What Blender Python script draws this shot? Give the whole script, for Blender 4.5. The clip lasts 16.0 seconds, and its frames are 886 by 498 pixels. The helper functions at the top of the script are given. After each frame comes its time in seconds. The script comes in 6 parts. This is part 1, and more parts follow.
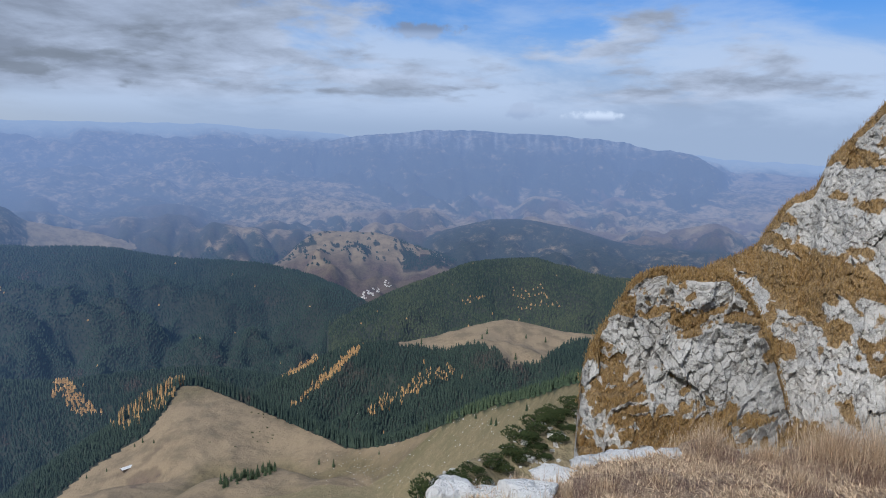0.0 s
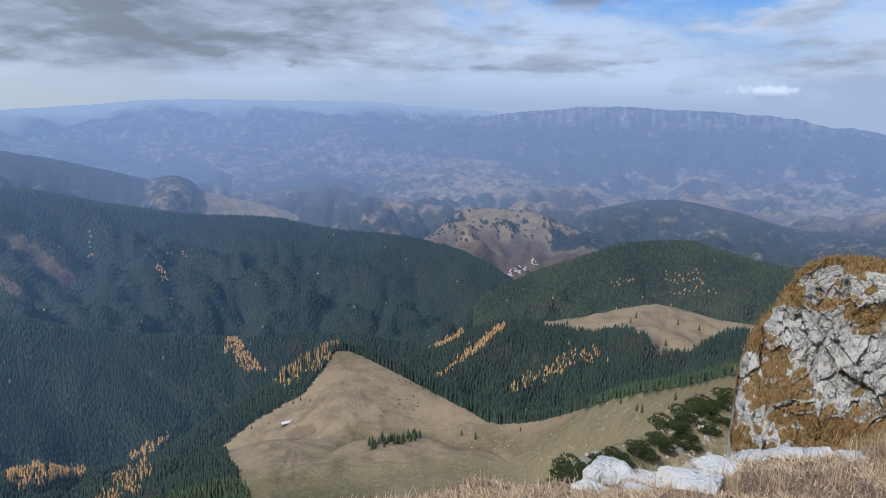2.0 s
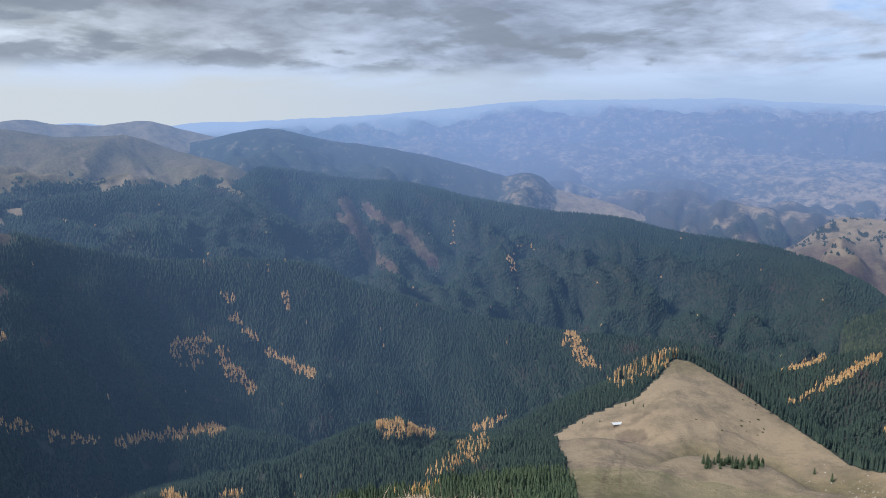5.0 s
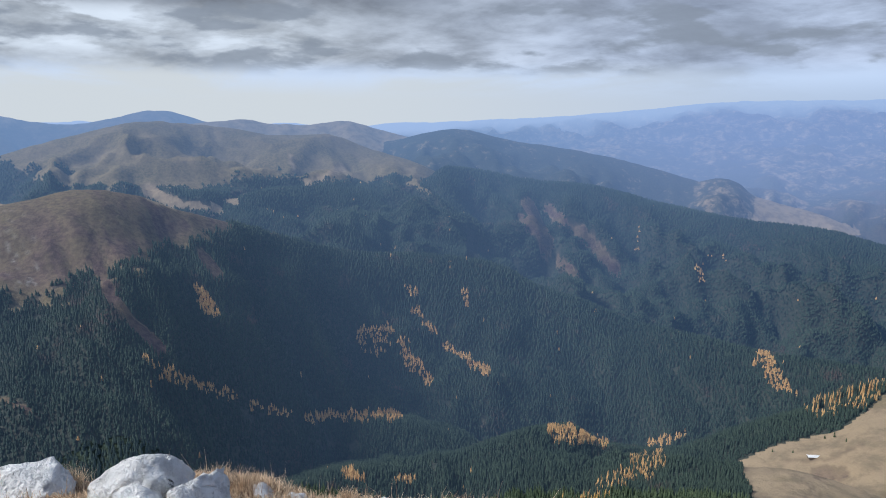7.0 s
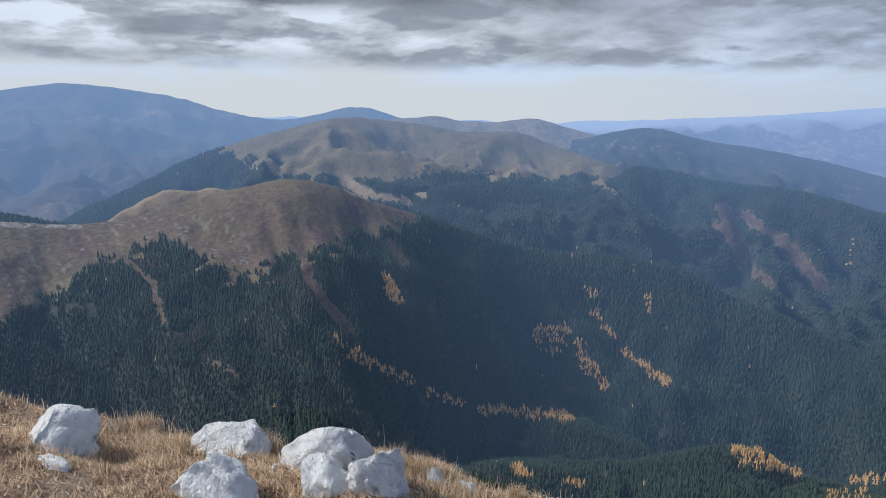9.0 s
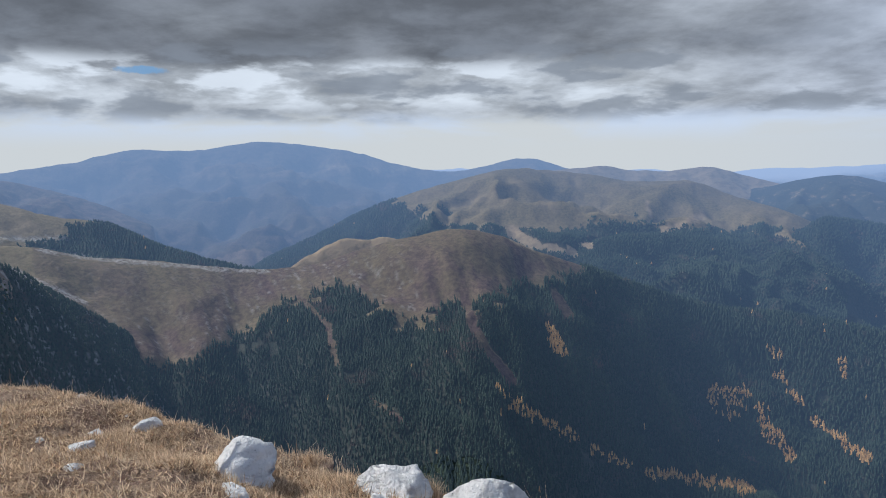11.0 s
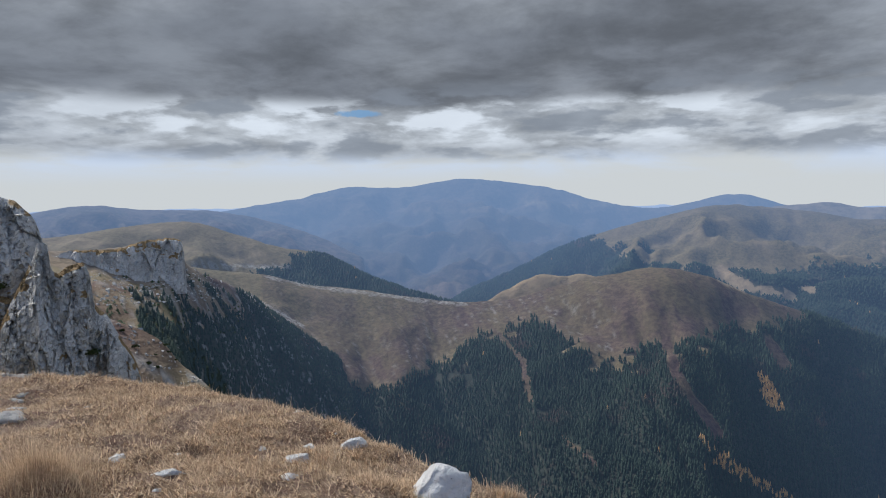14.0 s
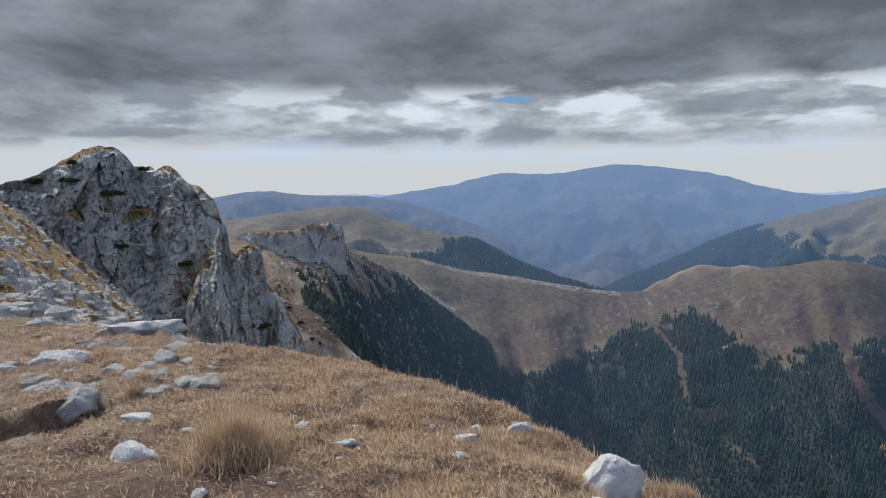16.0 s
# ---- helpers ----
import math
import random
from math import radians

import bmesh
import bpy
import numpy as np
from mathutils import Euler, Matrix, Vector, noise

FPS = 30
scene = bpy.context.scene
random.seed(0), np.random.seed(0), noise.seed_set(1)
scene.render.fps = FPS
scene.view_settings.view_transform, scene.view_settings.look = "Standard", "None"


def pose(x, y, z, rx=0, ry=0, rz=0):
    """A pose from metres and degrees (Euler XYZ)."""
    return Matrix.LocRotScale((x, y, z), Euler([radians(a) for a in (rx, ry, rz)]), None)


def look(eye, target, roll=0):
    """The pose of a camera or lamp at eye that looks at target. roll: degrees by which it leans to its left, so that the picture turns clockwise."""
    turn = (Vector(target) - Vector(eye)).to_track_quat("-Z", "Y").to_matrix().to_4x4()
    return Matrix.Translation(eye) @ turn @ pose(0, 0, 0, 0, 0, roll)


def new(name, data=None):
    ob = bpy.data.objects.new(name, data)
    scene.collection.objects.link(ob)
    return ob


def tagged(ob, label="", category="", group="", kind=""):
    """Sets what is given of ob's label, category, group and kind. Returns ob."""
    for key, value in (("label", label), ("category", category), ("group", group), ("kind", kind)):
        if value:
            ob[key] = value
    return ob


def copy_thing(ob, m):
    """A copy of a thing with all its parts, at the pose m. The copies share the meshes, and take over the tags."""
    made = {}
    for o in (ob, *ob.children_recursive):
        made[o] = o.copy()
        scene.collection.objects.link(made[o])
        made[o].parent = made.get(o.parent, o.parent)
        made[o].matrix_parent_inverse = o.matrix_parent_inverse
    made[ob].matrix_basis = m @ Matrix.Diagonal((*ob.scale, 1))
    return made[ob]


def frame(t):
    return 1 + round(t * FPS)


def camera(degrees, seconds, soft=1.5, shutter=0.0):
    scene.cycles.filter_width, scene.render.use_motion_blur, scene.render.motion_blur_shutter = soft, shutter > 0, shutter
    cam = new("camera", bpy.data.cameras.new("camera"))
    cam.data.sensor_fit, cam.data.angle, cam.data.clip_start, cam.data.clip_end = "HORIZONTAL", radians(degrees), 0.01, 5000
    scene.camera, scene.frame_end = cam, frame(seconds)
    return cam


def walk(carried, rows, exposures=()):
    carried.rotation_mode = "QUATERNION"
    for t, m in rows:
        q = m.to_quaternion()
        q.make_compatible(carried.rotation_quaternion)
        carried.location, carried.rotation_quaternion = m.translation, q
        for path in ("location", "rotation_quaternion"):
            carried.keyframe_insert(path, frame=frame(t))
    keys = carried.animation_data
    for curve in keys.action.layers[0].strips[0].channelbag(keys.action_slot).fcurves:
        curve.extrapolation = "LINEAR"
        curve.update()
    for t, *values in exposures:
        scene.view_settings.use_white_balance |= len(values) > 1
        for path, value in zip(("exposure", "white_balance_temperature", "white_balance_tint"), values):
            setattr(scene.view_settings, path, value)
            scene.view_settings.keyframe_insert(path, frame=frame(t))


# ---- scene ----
cam = camera(63.62, 16.0, 1.0)
PATH = [
    (0.0, pose(0.070, 0.028, 1.608, 81.500, -1.300, -0.011)),
    (0.5, pose(0.034, 0.028, 1.609, 80.899, -1.470, 1.468)),
    (1.0, pose(-0.009, 0.024, 1.603, 80.311, -1.523, 3.997)),
    (1.5, pose(-0.044, 0.018, 1.597, 79.828, -1.446, 7.545)),
    (2.0, pose(-0.043, 0.010, 1.588, 79.444, -1.246, 11.968)),
    (2.5, pose(-0.018, 0.007, 1.589, 79.283, -0.999, 16.739)),
    (3.0, pose(-0.001, 0.012, 1.602, 79.202, -0.650, 21.549)),
    (3.5, pose(-0.004, 0.010, 1.596, 79.163, -0.358, 26.241)),
    (4.0, pose(-0.004, 0.010, 1.597, 79.143, -0.232, 30.721)),
    (4.5, pose(-0.005, 0.011, 1.597, 79.066, -0.192, 35.029)),
    (5.0, pose(-0.005, 0.012, 1.598, 79.030, -0.258, 39.322)),
    (7.5, pose(-0.007, 0.017, 1.600, 78.964, -0.512, 57.196)),
    (8.0, pose(-0.007, 0.016, 1.596, 78.817, -0.681, 60.476)),
    (8.5, pose(-0.006, 0.015, 1.599, 78.695, -0.681, 64.413)),
    (9.0, pose(-0.007, 0.011, 1.599, 78.720, -0.672, 68.767)),
    (9.5, pose(-0.015, 0.010, 1.596, 79.023, -0.568, 72.972)),
    (10.0, pose(-0.019, 0.010, 1.594, 79.838, -0.262, 76.654)),
    (12.5, pose(-0.026, 0.020, 1.596, 86.103, 0.680, 88.478)),
    (13.0, pose(-0.022, -0.006, 1.596, 86.091, 0.546, 91.369)),
    (13.5, pose(-0.021, -0.010, 1.594, 85.889, 0.516, 94.489)),
    (14.0, pose(-0.019, -0.005, 1.591, 85.681, 0.520, 97.672)),
    (14.5, pose(-0.008, -0.007, 1.593, 85.511, 0.478, 100.823)),
    (15.0, pose(0.009, -0.017, 1.587, 85.267, 0.435, 103.869)),
    (15.5, pose(0.016, -0.047, 1.580, 85.001, 0.418, 106.849)),
    (16.0, pose(0.031, -0.135, 1.593, 84.691, 0.526, 109.786)),
]
walk(cam, PATH, exposures=[(0.0, -0.12, 5330, 10), (2.5, 0.04, 5350, 10), (5.0, 0.18, 5370, 10), (9.5, 0.15, 5450, 10), (12.5, 0.08, 5550, 10), (16.0, 0.08, 5600, 10)])

# ---- world and sun ----
SUN_AZ, SUN_EL = 147.0, 42.0      # degrees to the left of the first view, and up


def heading(az):
    return Vector((-math.sin(radians(az)), math.cos(radians(az)), 0))


def nd(tree, kind, **inputs):
    """A node with some of its inputs or properties set; sockets are linked."""
    n = tree.nodes.new(kind)
    for key, v in inputs.items():
        key = int(key[1:]) if key[0] == "i" and key[1:].isdigit() else key.replace("_", " ")
        s = n.inputs[key]
        if isinstance(v, bpy.types.NodeSocket):
            tree.links.new(v, s)
        else:
            s.default_value = v
    return n


def mth(tree, op, a, b=0.0, c=0.0):
    n = tree.nodes.new("ShaderNodeMath")
    n.operation = op
    for s, v in zip(n.inputs, (a, b, c)):
        if isinstance(v, bpy.types.NodeSocket):
            tree.links.new(v, s)
        else:
            s.default_value = v
    return n.outputs[0]


def ramp(tree, fac, lo, hi, a=0.0, b=1.0):
    n = tree.nodes.new("ShaderNodeMapRange")
    n.interpolation_type = "SMOOTHSTEP"
    tree.links.new(fac, n.inputs[0])
    for i, v in enumerate((lo, hi, a, b)):
        n.inputs[i + 1].default_value = v
    return n.outputs[0]


def mix(tree, fac, a, b):
    n = tree.nodes.new("ShaderNodeMix")
    n.data_type = "RGBA"
    for s, v in ((n.inputs[0], fac), (n.inputs[6], a), (n.inputs[7], b)):
        if isinstance(v, bpy.types.NodeSocket):
            tree.links.new(v, s)
        else:
            s.default_value = v if not isinstance(v, tuple) or len(v) == 4 else (*v, 1)
    return n.outputs[2]


def noise_node(tree, vec, scale, detail=4.0, rough=0.55, distort=0.0):
    n = nd(tree, "ShaderNodeTexNoise", Scale=scale, Detail=detail, Roughness=rough, Distortion=distort)
    if vec is not None:
        tree.links.new(vec, n.inputs["Vector"])
    return n.outputs["Fac"]


def build_world():
    w = bpy.data.worlds.new("sky")
    scene.world = w
    w.use_nodes = True
    t = w.node_tree
    t.nodes.clear()
    sky = t.nodes.new("ShaderNodeTexSky")
    sky.sky_type, sky.sun_disc = "NISHITA", False
    sky.sun_elevation, sky.sun_rotation = radians(SUN_EL), radians(-SUN_AZ)
    sky.altitude, sky.dust_density, sky.air_density = 2000, 1.5, 1.0
    blue = nd(t, "ShaderNodeVectorMath", i0=sky.outputs[0])
    blue.operation = "MULTIPLY"
    blue.inputs[1].default_value = (0.050, 0.078, 0.105)
    co = t.nodes.new("ShaderNodeTexCoord")
    sep = nd(t, "ShaderNodeSeparateXYZ", i0=co.outputs["Generated"])
    x, y, z = sep.outputs
    # the cloud deck, laid out flat overhead
    up = mth(t, "MAXIMUM", mth(t, "ADD", z, 0.19), 0.02)
    flat = nd(t, "ShaderNodeCombineXYZ", i0=mth(t, "DIVIDE", x, up), i1=mth(t, "DIVIDE", y, up), i2=3.7)
    left = mth(t, "ADD", mth(t, "MULTIPLY", x, -math.sin(radians(105))), mth(t, "MULTIPLY", y, math.cos(radians(105))))
    big = noise_node(t, flat.outputs[0], 0.62, 9.0, 0.52, 0.1)
    fine = noise_node(t, flat.outputs[0], 2.3, 9.0, 0.56, 0.1)
    wisp = noise_node(t, nd(t, "ShaderNodeVectorMath", i0=flat.outputs[0], i1=(11.0, 4.0, 2.0)).outputs[0], 0.8, 9.0, 0.6, 0.4)
    over = ramp(t, left, -0.40, 0.5)
    high = ramp(t, z, 0.08, 0.14)
    low = mix(t, ramp(t, left, -0.1, 0.85), (0.42, 0.475, 0.555, 1), (0.62, 0.595, 0.525, 1))
    base = mix(t, ramp(t, z, 0.05, 0.20), low, blue.outputs[0])
    # thin white streaks, then the grey deck, closed on the sunward side
    veil = mth(t, "MULTIPLY", ramp(t, wisp, 0.38, 0.58), mth(t, "MULTIPLY", ramp(t, z, 0.01, 0.06, 0.0, 0.9), ramp(t, z, 0.11, 0.20, 1.0, 0.4)))
    base = mix(t, veil, base, (0.60, 0.65, 0.72, 1))
    dens = mth(t, "ADD", mth(t, "MULTIPLY", big, 0.62), mth(t, "MULTIPLY", fine, 0.38))
    dens = mth(t, "ADD", dens, mth(t, "MULTIPLY", mth(t, "MULTIPLY", over, high), 0.14))
    dens = mth(t, "ADD", dens, mth(t, "MULTIPLY", over, 0.165))
    dens = mth(t, "ADD", dens, mth(t, "MULTIPLY", mth(t, "MULTIPLY", ramp(t, left, 0.55, 0.9), ramp(t, z, 0.105, 0.165)), 0.13))
    # the long bright break in the deck under the hidden sun
    toward = mth(t, "ADD", mth(t, "MULTIPLY", x, -math.sin(radians(98))), mth(t, "MULTIPLY", y, math.cos(radians(98))))
    brk = mth(t, "MULTIPLY", ramp(t, toward, 0.74, 0.97), mth(t, "MULTIPLY", ramp(t, z, 0.055, 0.085), ramp(t, z, 0.112, 0.14, 1.0, 0.0)))
    dens = mth(t, "SUBTRACT", dens, mth(t, "MULTIPLY", brk, 0.085))
    cover = mth(t, "MULTIPLY", ramp(t, dens, 0.50, 0.57), ramp(t, z, 0.04, 0.07))
    soft_ = noise_node(t, flat.outputs[0], 1.3, 8.0, 0.52)
    thick = mth(t, "ADD", ramp(t, dens, 0.50, 0.98), mth(t, "MULTIPLY", mth(t, "SUBTRACT", soft_, 0.5), 1.0))
    sunward = ramp(t, left, 0.25, 0.85)
    grey = mix(t, sunward, (0.27, 0.285, 0.32, 1), (0.165, 0.167, 0.17, 1))
    edge = mix(t, sunward, (0.47, 0.49, 0.53, 1), (0.45, 0.445, 0.425, 1))
    edge = mix(t, brk, edge, (0.58, 0.575, 0.545, 1))
    base = mix(t, mth(t, "MULTIPLY", brk, 0.4), base, (0.56, 0.56, 0.54, 1))
    lump = noise_node(t, nd(t, "ShaderNodeVectorMath", i0=flat.outputs[0], i1=(3.0, 8.0, 5.0)).outputs[0], 2.0, 8.0, 0.60, 0.2)
    deck = nd(t, "ShaderNodeVectorMath", i0=mix(t, thick, edge, grey))
    deck.operation = "SCALE"
    t.links.new(ramp(t, lump, 0.32, 0.68, 0.74, 1.34), deck.inputs["Scale"])
    colour = mix(t, cover, base, deck.outputs[0])
    # flat grey streaks of cloud in the bright band
    band = mth(t, "MULTIPLY", ramp(t, left, -0.35, 0.05), mth(t, "MULTIPLY", ramp(t, z, 0.04, 0.065), ramp(t, z, 0.12, 0.17, 1.0, 0.0)))
    long_ = nd(t, "ShaderNodeVectorMath", i0=co.outputs["Generated"], i1=(7.0, 7.0, 25.0))
    long_.operation = "MULTIPLY"
    streak = noise_node(t, long_.outputs[0], 1.0, 7.0, 0.52, 0.1)
    colour = mix(t, mth(t, "MULTIPLY", band, ramp(t, streak, 0.51, 0.60, 0.0, 0.75)), colour, (0.235, 0.245, 0.255, 1))
    colour = mix(t, mth(t, "MULTIPLY", mth(t, "MULTIPLY", band, brk), ramp(t, streak, 0.40, 0.49, 0.8, 0.0)), colour, (0.78, 0.775, 0.74, 1))
    # three small clouds and a blue gap: bearing, rise, half width, half height, in degrees
    az = mth(t, "MULTIPLY", mth(t, "ARCTAN2", mth(t, "MULTIPLY", x, -1.0), y), 57.2958)
    el = mth(t, "MULTIPLY", mth(t, "ARCSINE", z), 57.2958)
    puff = noise_node(t, co.outputs["Generated"], 34.0, 6.0, 0.6)
    for a0, e0, wa, we, tone in ((-11.6, 2.15, 2.3, 0.62, (0.80, 0.82, 0.84, 1)), (-6.6, 2.5, 1.7, 0.75, (0.52, 0.56, 0.63, 1)), (1.9, 8.5, 3.6, 0.7, (0.27, 0.30, 0.36, 1)), (104.4, 6.42, 2.1, 0.32, (0.20, 0.33, 0.47, 1))):
        da, de = mth(t, "DIVIDE", mth(t, "SUBTRACT", az, a0), wa), mth(t, "DIVIDE", mth(t, "SUBTRACT", el, e0), we)
        d = mth(t, "ADD", mth(t, "MULTIPLY", da, da), mth(t, "MULTIPLY", de, de))
        d = mth(t, "ADD", d, mth(t, "MULTIPLY", mth(t, "SUBTRACT", puff, 0.5), 3.2))
        colour = mix(t, ramp(t, d, 0.25, 1.0, 0.9, 0.0), colour, mix(t, ramp(t, de, -0.6, 0.3), (0.42, 0.47, 0.56, 1) if a0 < 90 else tone, tone))
    bg = nd(t, "ShaderNodeBackground", i0=colour, i1=1.0)
    out = nd(t, "ShaderNodeOutputWorld", i0=bg.outputs[0])


build_world()
sun = new("sun", bpy.data.lights.new("sun", "SUN"))
sun.data.energy, sun.data.angle, sun.data.color = 3.9, radians(11.0), (1.0, 0.90, 0.76)
sun.matrix_world = look(heading(SUN_AZ) * 10 * math.cos(radians(SUN_EL)) + Vector((0, 0, 10 * math.sin(radians(SUN_EL)))), (0, 0, 0))

# ---- materials ----
def material(name):
    m = bpy.data.materials.new(name)
    m.use_nodes = True
    t = m.node_tree
    t.nodes.clear()
    out = t.nodes.new("ShaderNodeOutputMaterial")
    b = nd(t, "ShaderNodeBsdfPrincipled", Roughness=0.9)
    b.inputs["Specular IOR Level"].default_value = 0.2
    t.links.new(b.outputs[0], out.inputs[0])
    return m, t, b, out


def bump(t, b, height, strength, distance):
    n = nd(t, "ShaderNodeBump", Strength=strength, Distance=distance, Height=height)
    t.links.new(n.outputs[0], b.inputs["Normal"])


def attribute(t, name):
    n = t.nodes.new("ShaderNodeAttribute")
    n.attribute_name = name
    return n.outputs["Fac"]


def where(t):
    return t.nodes.new("ShaderNodeNewGeometry")


def land_colour(t):
    """Pasture, forest floor, bare stone and scrub, by the land's own cover."""
    pos = where(t).outputs["Position"]
    a = noise_node(t, pos, 0.012, 6.0, 0.6)
    b = noise_node(t, pos, 0.11, 5.0, 0.65)
    c = noise_node(t, pos, 0.9, 3.0, 0.6)
    grass = mix(t, ramp(t, a, 0.35, 0.65), (0.275, 0.225, 0.13), (0.20, 0.175, 0.095))
    grass = mix(t, ramp(t, b, 0.45, 0.7, 0.0, 0.8), grass, (0.36, 0.28, 0.165))
    grass = mix(t, ramp(t, c, 0.35, 0.6, 0.5, 0.0), grass, (0.14, 0.115, 0.062))
    scrub = mix(t, ramp(t, b, 0.4, 0.6), (0.105, 0.062, 0.05), (0.16, 0.105, 0.075))
    floor_ = mix(t, ramp(t, b, 0.35, 0.65), (0.022, 0.036, 0.026), (0.035, 0.05, 0.032))
    stone = mix(t, ramp(t, b, 0.4, 0.6), (0.42, 0.40, 0.37), (0.28, 0.27, 0.25))
    green = mix(t, ramp(t, b, 0.4, 0.6), (0.125, 0.112, 0.052), (0.17, 0.145, 0.075))
    col = mix(t, attribute(t, "lush"), grass, green)
    col = mix(t, attribute(t, "scrub"), col, scrub)
    col = mix(t, attribute(t, "forest"), col, floor_)
    col = mix(t, attribute(t, "stone"), col, stone)
    return col, a, b, c


def make_land():
    m, t, bs, out = material("land")
    col, a, b, c = land_colour(t)
    t.links.new(col, bs.inputs["Base Color"])
    bump(t, bs, mth(t, "ADD", mth(t, "MULTIPLY", b, 6.0), c), 0.6, 0.8)
    return m


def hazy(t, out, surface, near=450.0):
    """Haze painted over the distant backdrop as emission, stronger the farther it stands."""
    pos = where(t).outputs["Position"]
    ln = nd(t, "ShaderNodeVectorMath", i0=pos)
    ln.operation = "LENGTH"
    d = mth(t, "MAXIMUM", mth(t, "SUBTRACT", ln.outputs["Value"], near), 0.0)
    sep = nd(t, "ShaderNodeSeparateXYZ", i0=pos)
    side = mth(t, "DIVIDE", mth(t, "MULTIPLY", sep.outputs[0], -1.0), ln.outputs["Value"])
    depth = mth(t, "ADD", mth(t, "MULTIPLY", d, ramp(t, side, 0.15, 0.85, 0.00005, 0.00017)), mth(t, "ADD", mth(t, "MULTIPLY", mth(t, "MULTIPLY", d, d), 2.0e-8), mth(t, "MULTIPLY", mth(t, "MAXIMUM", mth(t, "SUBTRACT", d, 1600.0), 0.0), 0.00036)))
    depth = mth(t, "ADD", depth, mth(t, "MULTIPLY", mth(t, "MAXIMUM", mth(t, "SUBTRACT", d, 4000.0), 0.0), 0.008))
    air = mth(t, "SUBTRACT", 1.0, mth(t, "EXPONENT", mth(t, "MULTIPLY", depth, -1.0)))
    # painted air colour: brighter on the left, paler with distance
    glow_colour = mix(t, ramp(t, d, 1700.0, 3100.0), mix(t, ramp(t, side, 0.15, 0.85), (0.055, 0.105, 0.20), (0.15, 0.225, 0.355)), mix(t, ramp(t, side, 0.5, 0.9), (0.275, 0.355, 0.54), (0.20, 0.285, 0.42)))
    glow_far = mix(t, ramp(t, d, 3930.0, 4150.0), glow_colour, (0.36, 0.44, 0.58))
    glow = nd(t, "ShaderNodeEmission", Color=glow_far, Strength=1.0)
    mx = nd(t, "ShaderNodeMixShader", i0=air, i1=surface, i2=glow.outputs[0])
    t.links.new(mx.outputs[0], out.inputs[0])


def make_backdrop():
    m, t, bs, out = material("hazed_backdrop_land")
    pos = where(t).outputs["Position"]
    a = noise_node(t, pos, 0.012, 7.0, 0.62, 0.4)
    b = noise_node(t, pos, 0.034, 6.0, 0.65)
    c = noise_node(t, pos, 0.13, 7.0, 0.68)
    grass = mix(t, ramp(t, b, 0.4, 0.65), (0.31, 0.235, 0.145), (0.205, 0.158, 0.10))
    wood = mix(t, ramp(t, c, 0.3, 0.7), (0.030, 0.042, 0.034), (0.062, 0.062, 0.044))
    stone = mix(t, ramp(t, b, 0.4, 0.6), (0.42, 0.40, 0.37), (0.27, 0.26, 0.24))
    edge = mth(t, "ADD", mth(t, "MULTIPLY", a, 0.40), mth(t, "ADD", mth(t, "MULTIPLY", b, 0.35), mth(t, "MULTIPLY", c, 0.25)))
    patch = mth(t, "ADD", edge, mth(t, "MULTIPLY", mth(t, "SUBTRACT", attribute(t, "forest"), 0.5), 0.42))
    col = mix(t, ramp(t, patch, 0.43, 0.58), grass, wood)
    green = mix(t, ramp(t, c, 0.35, 0.65), (0.122, 0.102, 0.054), (0.205, 0.162, 0.084))
    col = mix(t, mth(t, "MULTIPLY", attribute(t, "lush"), mth(t, "SUBTRACT", 1.0, attribute(t, "forest"))), col, green)
    col = mix(t, attribute(t, "scrub"), col, mix(t, ramp(t, a, 0.40, 0.60), mix(t, ramp(t, c, 0.4, 0.6), (0.072, 0.046, 0.044), (0.12, 0.080, 0.066)), mix(t, ramp(t, c, 0.35, 0.6), (0.085, 0.062, 0.042), (0.125, 0.092, 0.058))))
    col = mix(t, mth(t, "MULTIPLY", attribute(t, "stone"), ramp(t, c, 0.35, 0.6)), col, stone)
    t.links.new(col, bs.inputs["Base Color"])
    bump(t, bs, mth(t, "ADD", mth(t, "MULTIPLY", b, 3.0), c), 0.4, 5.0)
    # far land glows with painted haze
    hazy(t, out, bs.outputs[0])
    return m


def make_needles(name, dark, light, haze=False):
    m, t, bs, out = material(name)
    rnd = where(t).outputs["Random Per Island"]
    n = noise_node(t, where(t).outputs["Position"], 0.6, 3.0)
    big = noise_node(t, where(t).outputs["Position"], 0.005, 4.0)
    f = mth(t, "ADD", mth(t, "MULTIPLY", rnd, 0.3), mth(t, "MULTIPLY", big, 0.7))
    col = mix(t, ramp(t, f, 0.28, 0.70), dark, light)
    col = mix(t, ramp(t, n, 0.4, 0.7, 0.0, 0.4), col, tuple(v * 0.5 for v in dark))
    if name.endswith("spruce"):
        bare = noise_node(t, where(t).outputs["Position"], 0.011, 5.0, 0.6)
        col = mix(t, mth(t, "MULTIPLY", ramp(t, bare, 0.60, 0.68), ramp(t, rnd, 0.2, 0.6, 0.0, 0.8)), col, (0.085, 0.062, 0.05))
    t.links.new(col, bs.inputs["Base Color"])
    # far trees get the same emissive haze over their needles
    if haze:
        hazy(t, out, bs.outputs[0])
    return m


def mix_vec(t, f):
    """A small sideways push, to keep joints from running straight."""
    return nd(t, "ShaderNodeCombineXYZ", i0=mth(t, "MULTIPLY", f, 0.9), i1=mth(t, "MULTIPLY", f, -0.7), i2=mth(t, "MULTIPLY", f, 0.8)).outputs[0]


